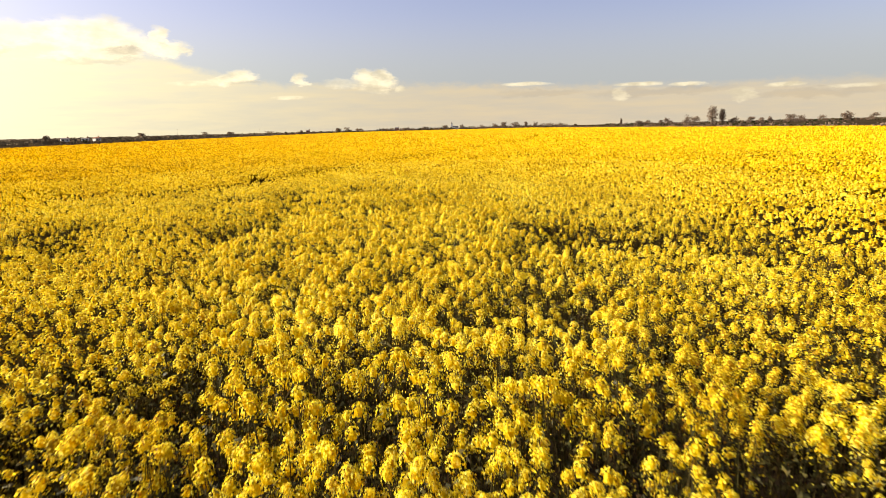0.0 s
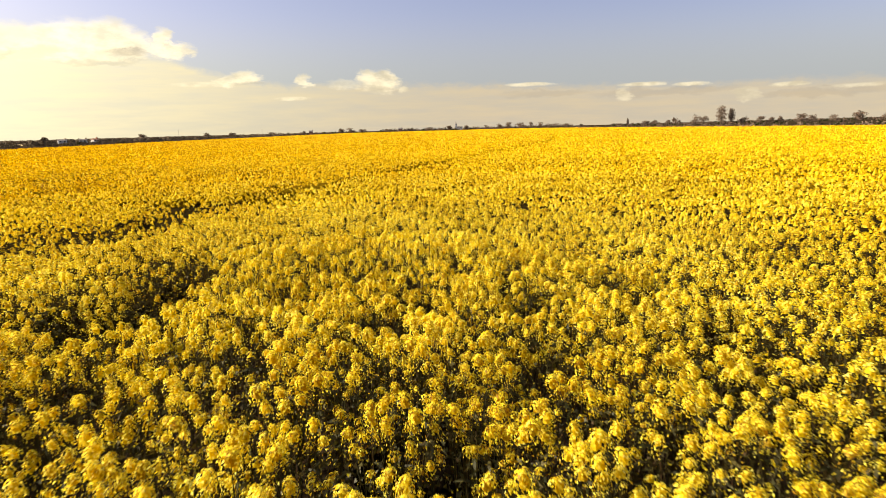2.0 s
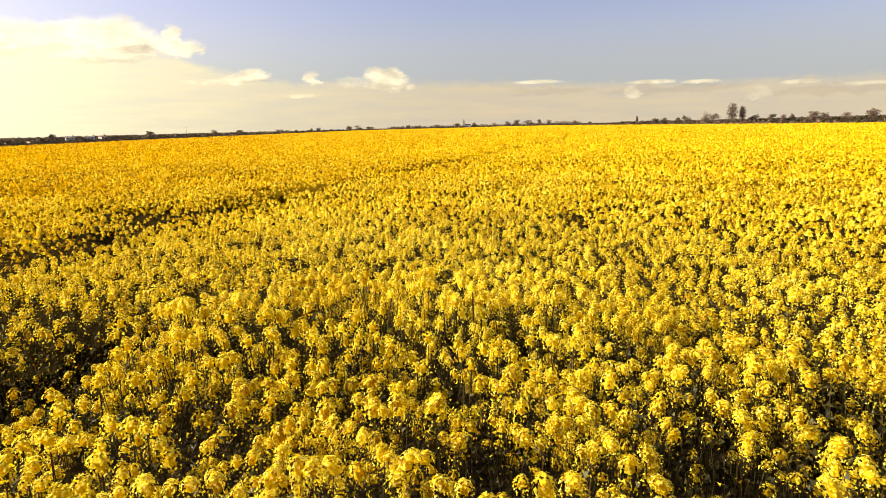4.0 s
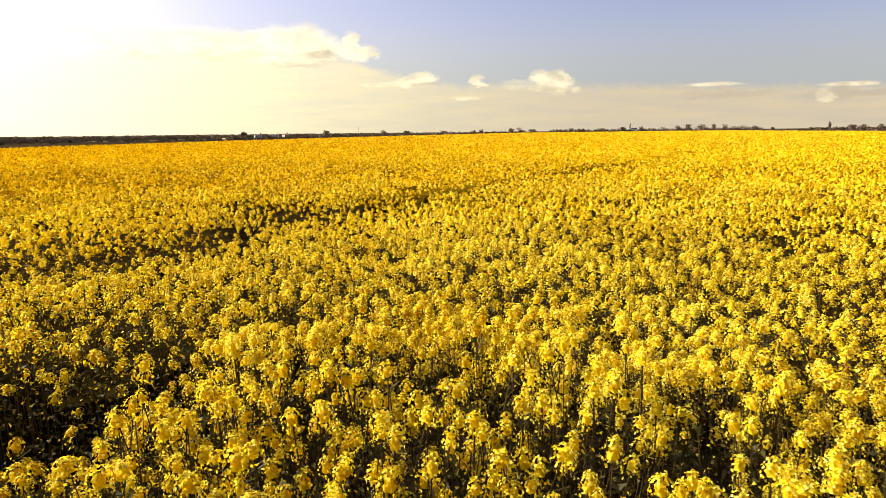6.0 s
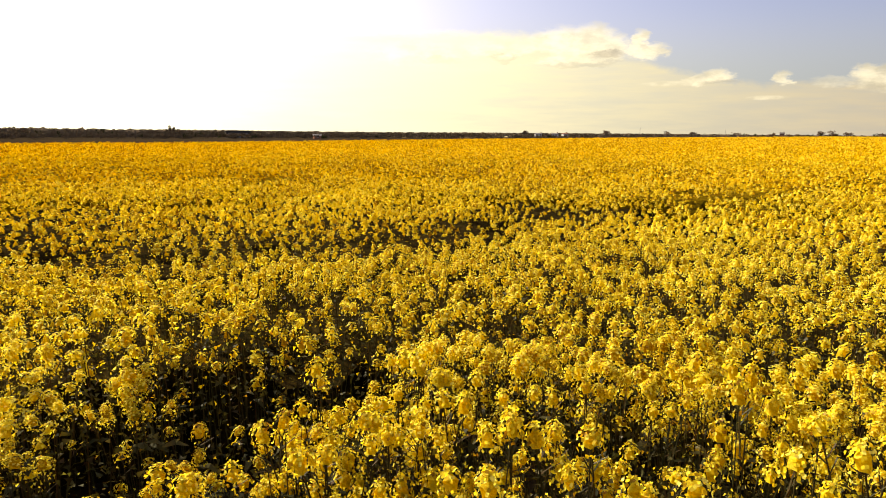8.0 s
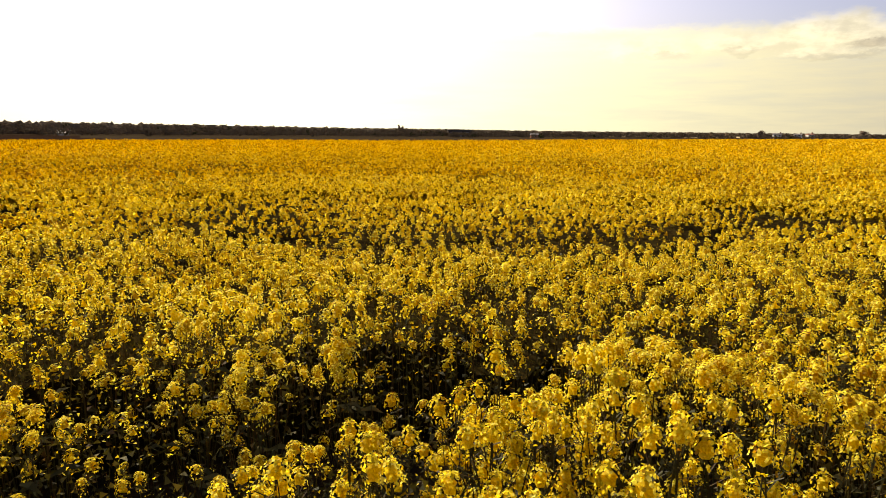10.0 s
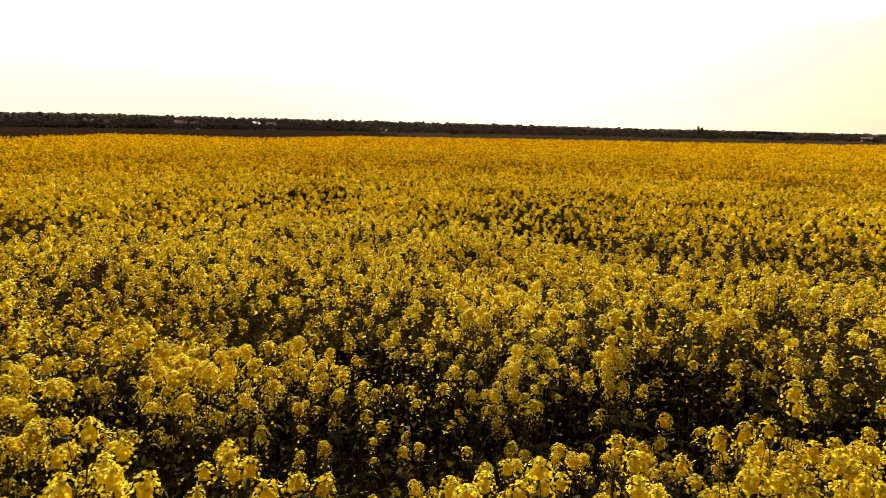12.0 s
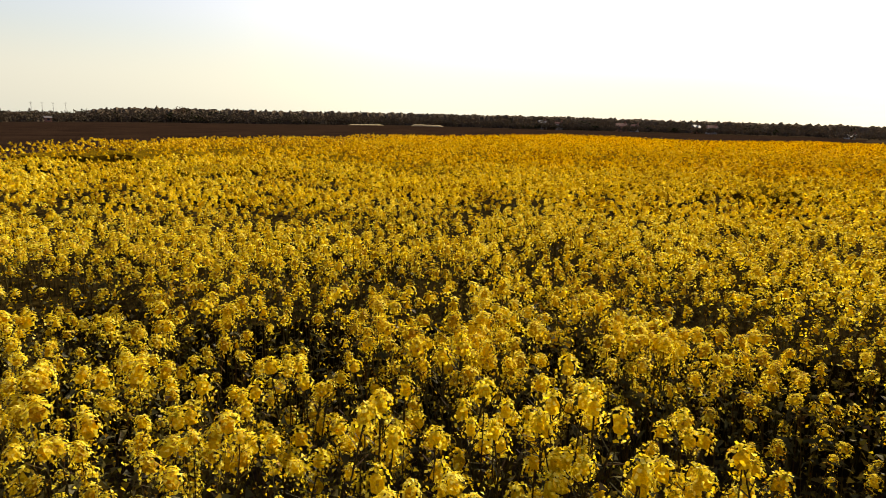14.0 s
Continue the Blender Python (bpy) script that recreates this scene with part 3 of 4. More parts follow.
def stand_near(pile, px, py, rng):
    n = 12
    x, y, z, drop = racemes(px, py, rng, n)
    thin = bare(x, y)
    keep = rng.uniform(0, 1, x.shape) > np.maximum(thin * 0.70, 0.36 * np.clip((12.0 - y) / 2, 0, 1) * np.clip((y + 0.5) / 4, 0.2, 1))      # fewer shoots where the stand is thin
    thin, drop = thin[keep], drop[keep]
    g = land(px, py)
    flat = np.stack([x[keep], y[keep], z[keep] + land(x[keep], y[keep])], 1)
    # side shoots well under the top carry smaller, looser heads
    kind = np.where(drop < 0.13, rng.randint(0, len(HEADS_NEAR), len(flat)), 100 + rng.randint(0, len(HEADS_SIDE), len(flat)))
    for q, s in [*enumerate(HEADS_NEAR), *enumerate(HEADS_SIDE, 100)]:
        m = kind == q
        pile.scatter(s, flat[m], rng.uniform(0, 6.28, m.sum()), ((0.80 if q < 100 else 0.66) + 0.60 * rng.uniform(0, 1, m.sum()) ** 1.2) * (1 - 0.2 * thin[m]), rng.normal(0, 0.16, (m.sum(), 2)))
    # a stem a raceme, from the plant's foot over a fork to the head
    base = np.stack([np.repeat(px, n), np.repeat(py, n), np.repeat(g, n)], 1)[keep.ravel()]
    fork = base * 0.75 + flat * 0.25
    fork[:, 2] = base[:, 2] + (flat[:, 2] - base[:, 2]) * 0.45
    turn = rng.uniform(0, 3.14, len(flat))
    side = np.stack([np.cos(turn), np.sin(turn), np.zeros(len(flat))], 1)
    v = np.stack([base - side * 0.005, base + side * 0.005, fork - side * 0.0032, fork + side * 0.0032, flat - side * 0.002, flat + side * 0.002], 1)
    f = np.array([(0, 1, 3, 2), (2, 3, 5, 4)])
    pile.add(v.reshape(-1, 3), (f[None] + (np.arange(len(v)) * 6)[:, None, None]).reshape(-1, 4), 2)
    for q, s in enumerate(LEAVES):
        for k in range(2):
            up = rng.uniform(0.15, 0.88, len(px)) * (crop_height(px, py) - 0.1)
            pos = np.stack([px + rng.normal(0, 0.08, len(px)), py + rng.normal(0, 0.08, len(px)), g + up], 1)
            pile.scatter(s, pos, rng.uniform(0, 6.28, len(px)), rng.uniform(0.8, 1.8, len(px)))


NEAR, MID, FAIR, COARSE = 3.6, 8.0, 16.0, 42.0      # metres at which the crop gets coarser


def florets(pile, per, lo, hi, half, seed, band=(0.55, 1.0), kinds=(0, 0, 0, 1, 3)):
    """Loose flowers, buds or leaves on the side shoots, deeper down between the heads."""
    x, y, rng = jittered(-11, 9, -2, 24, per, seed)
    d = nearness(x, y)
    m = in_field(x, y) & (d >= lo) & (d < hi) & (rng.uniform(0, 1, x.shape) > bare(x, y) * (0.5 if kinds[0] == 0 else 0.0))
    x, y = x[m], y[m]
    z = land(x, y) + crop_height(x, y) * (band[1] - (band[1] - band[0]) * rng.uniform(0, 1, x.shape) ** 1.4)
    c = np.stack([x, y, z], 1)
    u = rng.normal(0, 1, c.shape)
    u /= np.linalg.norm(u, axis=1)[:, None]
    w = np.cross(u, rng.normal(0, 1, c.shape))
    w /= np.linalg.norm(w, axis=1)[:, None]
    s = half * rng.uniform(0.6, 1.4, (len(c), 1))
    v = np.stack([c - u * s - w * s * 0.9, c - u * s + w * s * 0.9, c + u * s * 1.3], 1).reshape(-1, 3)
    f = np.arange(len(v)).reshape(-1, 3)
    pile.add(v, np.concatenate([f, np.full((len(f), 1), -1)], 1), rng.choice(kinds, len(c)))


def strew(pile, shapes, x, y, z, rng, wide, tall, lean=0.15):
    """Sets a random one of the shapes at each place, spun, leaning, sized by wide and tall."""
    pts = np.stack([x, y, z], 1)
    kind = rng.randint(0, len(shapes), len(pts))
    for q, s in enumerate(shapes):
        k = kind == q
        n = k.sum()
        pile.scatter(s, pts[k], rng.uniform(0, 6.28, n), np.stack([wide[k] * rng.uniform(0.75, 1.25, n), tall[k] * rng.uniform(0.75, 1.3, n)], 1), rng.normal(0, lean, (n, 2)))


def build_crop():
    near, mid, fair, far = Pile(), Pile(), Pile(), Pile()
    # nearest: whole plants
    x, y, rng = jittered(-9, 7, -2, 19, 13.0, 11)
    m = in_field(x, y) & (nearness(x, y) < NEAR) & ~single_stretch(x, y) & (rng.uniform(0, 1, x.shape) > bare(x, y) * 0.45)
    stand_near(near, x[m], y[m], rng)
    florets(near, 620, 0.0, NEAR, 0.0062, 71, (0.66, 0.94), (0, 0, 0, 1, 3, 3))
    florets(mid, 130, NEAR, MID, 0.009, 72, (0.68, 0.94))
    florets(mid, 190, NEAR, 9.0, 0.010, 74, (0.62, 0.90), (4, 4, 0))
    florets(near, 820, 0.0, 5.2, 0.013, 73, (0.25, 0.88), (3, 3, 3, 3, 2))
    # next: heads and leaves
    for pile, lo, hi, per, heads, seed, spread in ((mid, NEAR, MID, 86, HEADS_MID, 12, (-16, 12, -2, 22)), (fair, MID, FAIR, 80, HEADS_FAIR, 18, (-26, 16, -9, 32))):
        x, y, rng = jittered(*spread, per, seed)
        d = nearness(x, y)
        m = in_field(x, y) & (d >= lo) & (d < hi) & (rng.uniform(0, 1, x.shape) > bare(x, y) * 0.82)
        x, y = x[m], y[m]
        one = np.ones(len(x))
        z = crop_height(x, y) - 0.36 * rng.uniform(0, 1, x.shape) ** 1.5 + land(x, y)
        strew(pile, heads, x, y, z, rng, one, one)
        if lo == NEAR:
            top = np.stack([x, y, z], 1)
            foot = top + np.stack([rng.normal(0, 0.05, x.shape), rng.normal(0, 0.05, x.shape), -0.75 * one], 1)
            turn = rng.uniform(0, 3.14, len(x))
            side = np.stack([np.cos(turn), np.sin(turn), 0 * one], 1)
            v = np.stack([foot - side * 0.005, foot + side * 0.005, top + side * 0.002, top - side * 0.002], 1).reshape(-1, 3)
            mid.add(v, np.arange(len(v)).reshape(-1, 4), 2)
        lx, ly, rng = jittered(*spread, 60 if lo == NEAR else 8, seed + 1)
        d = nearness(lx, ly)
        m = in_field(lx, ly) & (d >= lo) & (d < hi)
        lx, ly = lx[m], ly[m]
        strew(pile, LEAVES, lx, ly, land(lx, ly) + rng.uniform(0.3, 0.85, lx.shape) * crop_height(lx, ly), rng, 1.1 * np.ones(len(lx)), 1.1 * np.ones(len(lx)), 0)
    # farther: coarse heads
    x, y, rng = jittered(-56, 46, -12, 62, 54, 14)
    d = nearness(x, y)
    m = in_field(x, y) & (d < COARSE) & (d >= FAIR)
    m[m] &= (rng.uniform(0, 1, m.sum()) < np.interp(d[m], (16, 24, 42), (1.0, 0.62, 0.30))) & (rng.uniform(0, 1, m.sum()) > bare(x[m], y[m]) * 0.95)
    x, y, d = x[m], y[m], d[m]
    strew(far, HEADS_FAR, x, y, crop_height(x, y) - 0.28 * rng.uniform(0, 1, x.shape) ** 1.6 + land(x, y), rng, np.interp(d, (16, 42), (1.0, 1.3)), np.interp(d, (16, 42), (1.0, 1.15)))
    # beside and behind the way
    x, y, rng = jittered(-26, 24, -11, 32, 30, 24)
    d = nearness(x, y)
    m = in_field(x, y) & (d >= ASIDE) & (d < ASIDE + 16)
    x, y = x[m], y[m]
    one = np.ones(len(x))
    strew(far, HEADS_FAR, x, y, crop_height(x, y) - np.abs(rng.normal(0, 0.08, x.shape)) + land(x, y), rng, 1.2 * one, one)
    # the rest of the field
    for lo, hi, per, wide, tall, seed in ((COARSE, 80, 10, 1.2, 1.4, 15), (80, 160, 3.2, 1.9, 2.0, 16), (160, 330, 1.0, 3.2, 2.5, 19), (330, 640, 0.3, 6.0, 3.2, 17)):
        x, y, rng = jittered(WEST, EAST, -11, min(NORTH, hi + 14), per, seed)
        d = nearness(x, y)
        m = in_field(x, y) & (rng.uniform(0, 1, x.shape) > 0.9 * bare(x, y) * (hi < 200)) & (((d < hi) & (d >= lo)) | ((d >= ASIDE + max(16, lo)) & (d < ASIDE + hi) & (np.arange(len(d)) % 4 == 0)))
        x, y = x[m], y[m]
        one = np.ones(len(x))
        strew(far, TUFTS, x, y, land(x, y) + 1.23 + 0.05 * value_noise(x, y, 2.3, 31) - 0.24 * rng.uniform(0, 1, x.shape) ** 1.4, rng, wide * one, tall * one)
    for pile, name, label, petal in ((near, "rapeseed_crop", "dense yellow flowering rapeseed plants on dark stems", PETAL),
                              (mid, "rapeseed_crop", "dense yellow flowering rapeseed further into the field", PETAL),
                              (fair, "rapeseed_crop", "warm yellow rapeseed heads in the middle of the field", PETAL_FAIR),
                              (far, "rapeseed_crop", "yellow rapeseed crop reaching to the field's edges", PETAL_FAR)):
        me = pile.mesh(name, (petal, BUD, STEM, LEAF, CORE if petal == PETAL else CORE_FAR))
        tagged(new(name, me), label, "crop", kind="stuff")


build_crop()


def build_understorey():
    """The closed mass of stalks, leaves and lower flowers under the far crop, with an edge down to the soil; its dark
    tones paint the shade between the heads.
    """
    def sheet(xs, ys, keep, sink, name, label, mats, seed):
        gx, gy = np.meshgrid(xs, ys, indexing="ij")
        n = len(ys)
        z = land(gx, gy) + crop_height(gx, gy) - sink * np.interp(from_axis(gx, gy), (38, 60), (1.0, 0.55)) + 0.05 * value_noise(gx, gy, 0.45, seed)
        v = np.stack([gx, gy, z], 2).reshape(-1, 3)
        i, j = np.meshgrid(np.arange(len(xs) - 1), np.arange(n - 1), indexing="ij")
        f = np.stack([i * n + j, (i + 1) * n + j, (i + 1) * n + j + 1, i * n + j + 1], 2).reshape(-1, 4)
        c = v[f].mean(1)
        f = f[keep(c[:, 0], c[:, 1])]
        used, back = np.unique(f, return_inverse=True)
        v, f = v[used], back.reshape(-1, 4)
        # a skirt round the border
        e = np.concatenate([f[:, [k, (k + 1) % 4]] for k in range(4)])
        key = np.sort(e, 1)
        _, first, count = np.unique(key[:, 0].astype(np.int64) * len(v) + key[:, 1], return_index=True, return_counts=True)
        rim = e[first[count == 1]]
        low = v.copy()
        low[:, 2] = land(v[:, 0], v[:, 1]) - 0.05
        k = len(v)
        skirt = np.stack([rim[:, 0], rim[:, 0] + k, rim[:, 1] + k, rim[:, 1]], 1)
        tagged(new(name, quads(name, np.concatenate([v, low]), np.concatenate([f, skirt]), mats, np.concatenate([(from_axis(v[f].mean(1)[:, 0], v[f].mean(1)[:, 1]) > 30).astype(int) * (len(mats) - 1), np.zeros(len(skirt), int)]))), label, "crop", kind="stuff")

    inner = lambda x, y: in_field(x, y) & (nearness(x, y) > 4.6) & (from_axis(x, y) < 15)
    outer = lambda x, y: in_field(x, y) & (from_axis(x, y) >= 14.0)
    sheet(np.arange(-24, 16, 0.25), np.arange(-10.5, 32, 0.25), inner, 0.55, "rapeseed_understorey", "stalks and leaves under the rapeseed flowers, painted near black for shade", (UNDER_SHADE,), 51)
    xs = np.unique(np.concatenate([np.arange(-50, 50, 0.8), np.linspace(WEST, -50, 20), np.linspace(50, EAST, 15)]))
    ys = np.unique(np.concatenate([np.arange(-10.8, 60, 0.8), np.geomspace(60, NORTH, 60)]))
    sheet(xs, ys, outer, 0.31, "rapeseed_understorey", "closed mass of stalks and lower yellow flowers, colour darkened for shade between heads", (LOWER_SHADED, LOWER_FAR), 52)


# lower flowers with the gaps' shade in their colour, strongest up to 30 m
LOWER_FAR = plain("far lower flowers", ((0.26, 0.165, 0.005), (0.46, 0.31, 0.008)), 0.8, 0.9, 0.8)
LOWER_SHADED = plain("lower flowers", ((0.05, 0.028, 0.003), (0.20, 0.125, 0.005)), 9.0, 0.9, 0.8)
build_understorey()


def plant_kind(seed):
    """One rapeseed plant with its stem, flower heads and leaves as parts, standing at the origin."""
    rng = np.random.RandomState(seed + 400)
    root = hold("rapeseed_plant", Matrix(), "flowering rapeseed plant with yellow heads on a branched stem", "plant", "rapeseed plants")
    n = rng.randint(8, 11)
    tips, tubes = [], []
    for k in range(n):
        a = rng.uniform(0, 6.28)
        out = 0.015 if k == 0 else rng.uniform(0.07, 0.22)
        tips.append(np.array((out * math.cos(a), out * math.sin(a), 1.22 - (0 if k == 0 else 0.34 * rng.uniform(0.0, 1.0) ** 1.4))))
    fork = 0.5
    tubes.append(tube(((0, 0, -0.02), (0.005, 0, fork), tuple(tips[0])), (0.0055, 0.0042, 0.002), 5, 0))
    for t in tips[1:]:
        z = rng.uniform(0.45, 0.75) * t[2]
        tubes.append(tube(((0.003, 0, z), (t[0] * 0.55, t[1] * 0.55, z + (t[2] - z) * 0.35), tuple(t)), (0.0032, 0.0026, 0.0018), 4, 0))
    v, f, i = shape(tubes)
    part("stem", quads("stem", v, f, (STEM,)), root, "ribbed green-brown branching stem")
    for k, t in enumerate(tips):
        me = HEAD_MESHES[rng.randint(len(HEAD_MESHES))]
        s = rng.uniform(0.75, 1.3)
        at = Matrix.Translation(t) @ Euler((rng.normal(0, 0.15), rng.normal(0, 0.15), rng.uniform(0, 6.28))).to_matrix().to_4x4() @ Matrix.Diagonal((s, s, s, 1))
        part("flower_head", me, root, at=at)
    for k in range(rng.randint(6, 9)):
        z = rng.uniform(0.12, 0.95)
        s = rng.uniform(0.8, 1.6)
        part("leaf", LEAF_MESHES[rng.randint(len(LEAF_MESHES))], root, at=Matrix.Translation((0, 0, z)) @ Matrix.Rotation(rng.uniform(0, 6.28), 4, "Z") @ Matrix.Diagonal((s, s, s, 1)))
    return root


HEAD_MESHES, LEAF_MESHES = [], []
for k in range(6):
    v, f, i = head_full(k)
    HEAD_MESHES.append(quads("flower_head", v, f, (PETAL_OWN, BUD, STEM, CORE), i))
for k in range(6):
    v, f, i = leaf_shape(k)
    LEAF_MESHES.append(quads("leaf", v, f, (LEAF,), i))


def build_single_plants():
    kinds = [plant_kind(k) for k in range(9)]
    x, y, rng = jittered(-5, 2, 0, 15, 13.0, 61)
    m = single_stretch(x, y) & (rng.uniform(0, 1, x.shape) > bare(x, y) * 0.45)
    x, y = x[m], y[m]
    tall = crop_height(x, y) / 1.22 + rng.normal(0, 0.03, x.shape)
    for k in range(len(x)):
        at = Matrix.Translation((x[k], y[k], float(land(x[k], y[k])))) @ Matrix.Rotation(rng.uniform(0, 6.28), 4, "Z") @ Matrix.Diagonal((1, 1, tall[k], 1))
        if k < len(kinds):
            kinds[k].matrix_basis = at
        else:
            copy_thing(kinds[rng.randint(len(kinds))], at)


build_single_plants()


# ---- trees ----
def leaf_cloud(rng, blobs, count, size, index=0):
    """Small leaf or twig clumps spread through ellipsoid blobs (centre, radii)."""
    vol = np.array([b[1][0] * b[1][1] * b[1][2] for b in blobs]) ** 0.67
    pick = rng.choice(len(blobs), count, p=vol / vol.sum())
    d = rng.normal(0, 1, (count, 3))
    d /= np.linalg.norm(d, axis=1)[:, None]
    r = rng.uniform(0.2, 1.0, (count, 1)) ** 0.6
    c = np.array([b[0] for b in blobs])[pick] + d * r * np.array([b[1] for b in blobs])[pick]
    u = rng.normal(0, 1, (count, 3))
    u /= np.linalg.norm(u, axis=1)[:, None]
    w = np.cross(u, rng.normal(0, 1, (count, 3)))
    w /= np.linalg.norm(w, axis=1)[:, None]
    s = size * rng.uniform(0.5, 1.3, (count, 1))
    v = np.stack([c - u * s, c + w * s * 0.6, c + u * s, c - w * s * 0.6], 1).reshape(-1, 3)
    f = np.arange(count * 4).reshape(-1, 4)
    return v, f, np.full(count, index)


def tree(kind, tall, wide, seed, m, label):
    """A tapered trunk with limbs under a ragged crown. Kinds: round, poplar, bare, bush."""
    rng = np.random.RandomState(seed)
    root = hold("tree" if kind != "bush" else "bush", m, label, "tree" if kind != "bush" else "bush", "field trees" if kind != "bush" else "hedge bushes")
    trunk_top = tall * {"round": 0.45, "poplar": 0.8, "bare": 0.55, "bush": 0.3}[kind]
    tubes = [tube(((0, 0, -0.3), (0.02 * tall * rng.uniform(-1, 1), 0, trunk_top * 0.5), (0, 0.02 * tall * rng.uniform(-1, 1), trunk_top)),
                  (0.035 * tall, 0.026 * tall, 0.012 * tall), 6, 0)]
    blobs = []
    n = {"round": 9, "poplar": 12, "bare": 10, "bush": 6}[kind]
    for k in range(n):
        a = k * 2.4 + rng.uniform(-0.4, 0.4)
        s = (k + 0.6) / n
        if kind == "poplar":
            z, o = tall * (0.12 + 0.82 * s), wide * 0.12
            fat = wide * (0.16 + 0.26 * math.sin(3.0 * min(1.0, s + 0.08)))
            rad = (fat, fat, tall * 0.1)
        elif kind == "bush":
            z, o = tall * rng.uniform(0.2, 0.7), wide * rng.uniform(0.1, 0.4)
            rad = (wide * 0.26, wide * 0.26, tall * 0.28)
        else:
            z, o = tall * rng.uniform(0.16, 0.74), wide * rng.uniform(0.05, 0.3)
            rad = (wide * 0.27, wide * 0.27, tall * 0.22)
        c = np.array((o * math.cos(a), o * math.sin(a), z))
        blobs.append((c, rad))
        start = np.array((0, 0, trunk_top * rng.uniform(0.5, 0.95)))
        if start[2] < z:
            tubes.append(tube((tuple(start), tuple((start + c) / 2 + (0, 0, 0.04 * tall)), tuple(c)), (0.012 * tall, 0.008 * tall, 0.003 * tall), 4, 0))
    v, f, i = shape(tubes)
    part("trunk", quads("trunk", v, f, (BARK,)), root, "brown bark trunk and limbs")
    count, size = {"round": (760, 0.11), "poplar": (1900, 0.062), "bare": (760, 0.085), "bush": (360, 0.14)}[kind]
    v, f, i = leaf_cloud(rng, blobs, count, size * tall ** 0.5 * 1.6)
    part("crown", quads("crown", v, f, ({"round": TWIG, "poplar": TWIG, "bare": TWIG, "bush": TWIG}[kind],)), root)
    return root


# bearing, distance, height, width, kind
TREES_EAST = (
    (-22.4, 690, 18.0, 12.0, "poplar"), (-23.15, 695, 15.0, 8.0, "poplar"), (-20.5, 680, 9.6, 9.5, "bare"), (-21.1, 690, 7.6, 8.0, "bare"), (-19.0, 680, 6.2, 6.5, "bush"),
    (-18.4, 820, 5.6, 7.0, "round"), (-17.3, 830, 5.8, 7.0, "round"), (-16.6, 830, 5.4, 8.0, "bush"), (-15.2, 840, 7.6, 2.6, "poplar"), (-24.0, 700, 5.5, 9.0, "bush"),
    (-25.2, 690, 5.6, 6.0, "round"), (-26.0, 690, 5.2, 5.0, "bare"), (-26.6, 690, 5.4, 5.0, "round"), (-28.0, 680, 6.6, 9.0, "round"), (-28.7, 680, 6.2, 9.0, "bush"),
    (-30.2, 690, 5.4, 7.0, "bare"), (-31.8, 690, 8.2, 9.5, "round"), (-33.4, 690, 6.4, 9.0, "bare"), (-34.6, 690, 6.6, 8.0, "round"), (-11.4, 860, 3.6, 3.0, "bush"))
TREES_NORTH = (
    (-6.3, 900, 7.6, 13.0, "round"), (-5.3, 900, 8.6, 10.0, "round"), (-4.6, 900, 7.0, 9.0, "round"), (-7.2, 900, 8.2, 6.0, "bare"), (-8.0, 900, 7.6, 6.0, "bare"),
    (-9.0, 900, 6.0, 14.0, "bush"), (-10.0, 900, 5.8, 10.0, "bush"), (-3.4, 900, 5.6, 12.0, "bush"), (-1.7, 910, 6.4, 5.0, "bush"), (-0.2, 910, 6.8, 6.5, "round"),
    (1.6, 920, 5.4, 10.0, "bush"), (3.2, 920, 5.0, 8.0, "bush"), (5.0, 930, 4.4, 8.0, "bush"), (8.2, 900, 6.8, 12.0, "round"), (9.0, 900, 6.2, 9.0, "round"),
    (7.2, 900, 5.0, 9.0, "bush"), (12.2, 880, 5.2, 7.0, "bush"))
TREES_WEST = (
    (14.8, 860, 5.4, 12.0, "bush"), (18.0, 780, 5.4, 9.0, "round"), (20.0, 760, 6.0, 9.0, "round"), (24.8, 700, 6.2, 9.0, "round"), (31.5, 560, 5.6, 5.0, "bush"),
    (121.2, 372, 7.4, 2.6, "bush"), (117.5, 376, 6.8, 3.4, "bush"), (139.4, 352, 8.6, 8.0, "bare"), (90.4, 380, 6.8, 6.5, "bare"), (60.6, 380, 6.4, 3.0, "bush"))
TREE_LABELS = {"poplar": "tall narrow leafless poplar standing in a distant hedge", "round": "rounded brown tree in bud on the skyline",
               "bare": "bare branching tree on the skyline beyond the field", "bush": "dark brown bush in a distant hedgerow"}
for k, (b, r, tall, wide, kind) in enumerate(TREES_EAST + TREES_NORTH + TREES_WEST):
    tx, ty = at_bearing(b, r)
    if b < 12 and tall < 12:
        tall, wide = tall * 1.2, wide * 1.3
    tree(kind, tall, wide, 700 + k, pose(tx, ty, float(land(tx, ty)), 0, 0, k * 57), TREE_LABELS[kind])


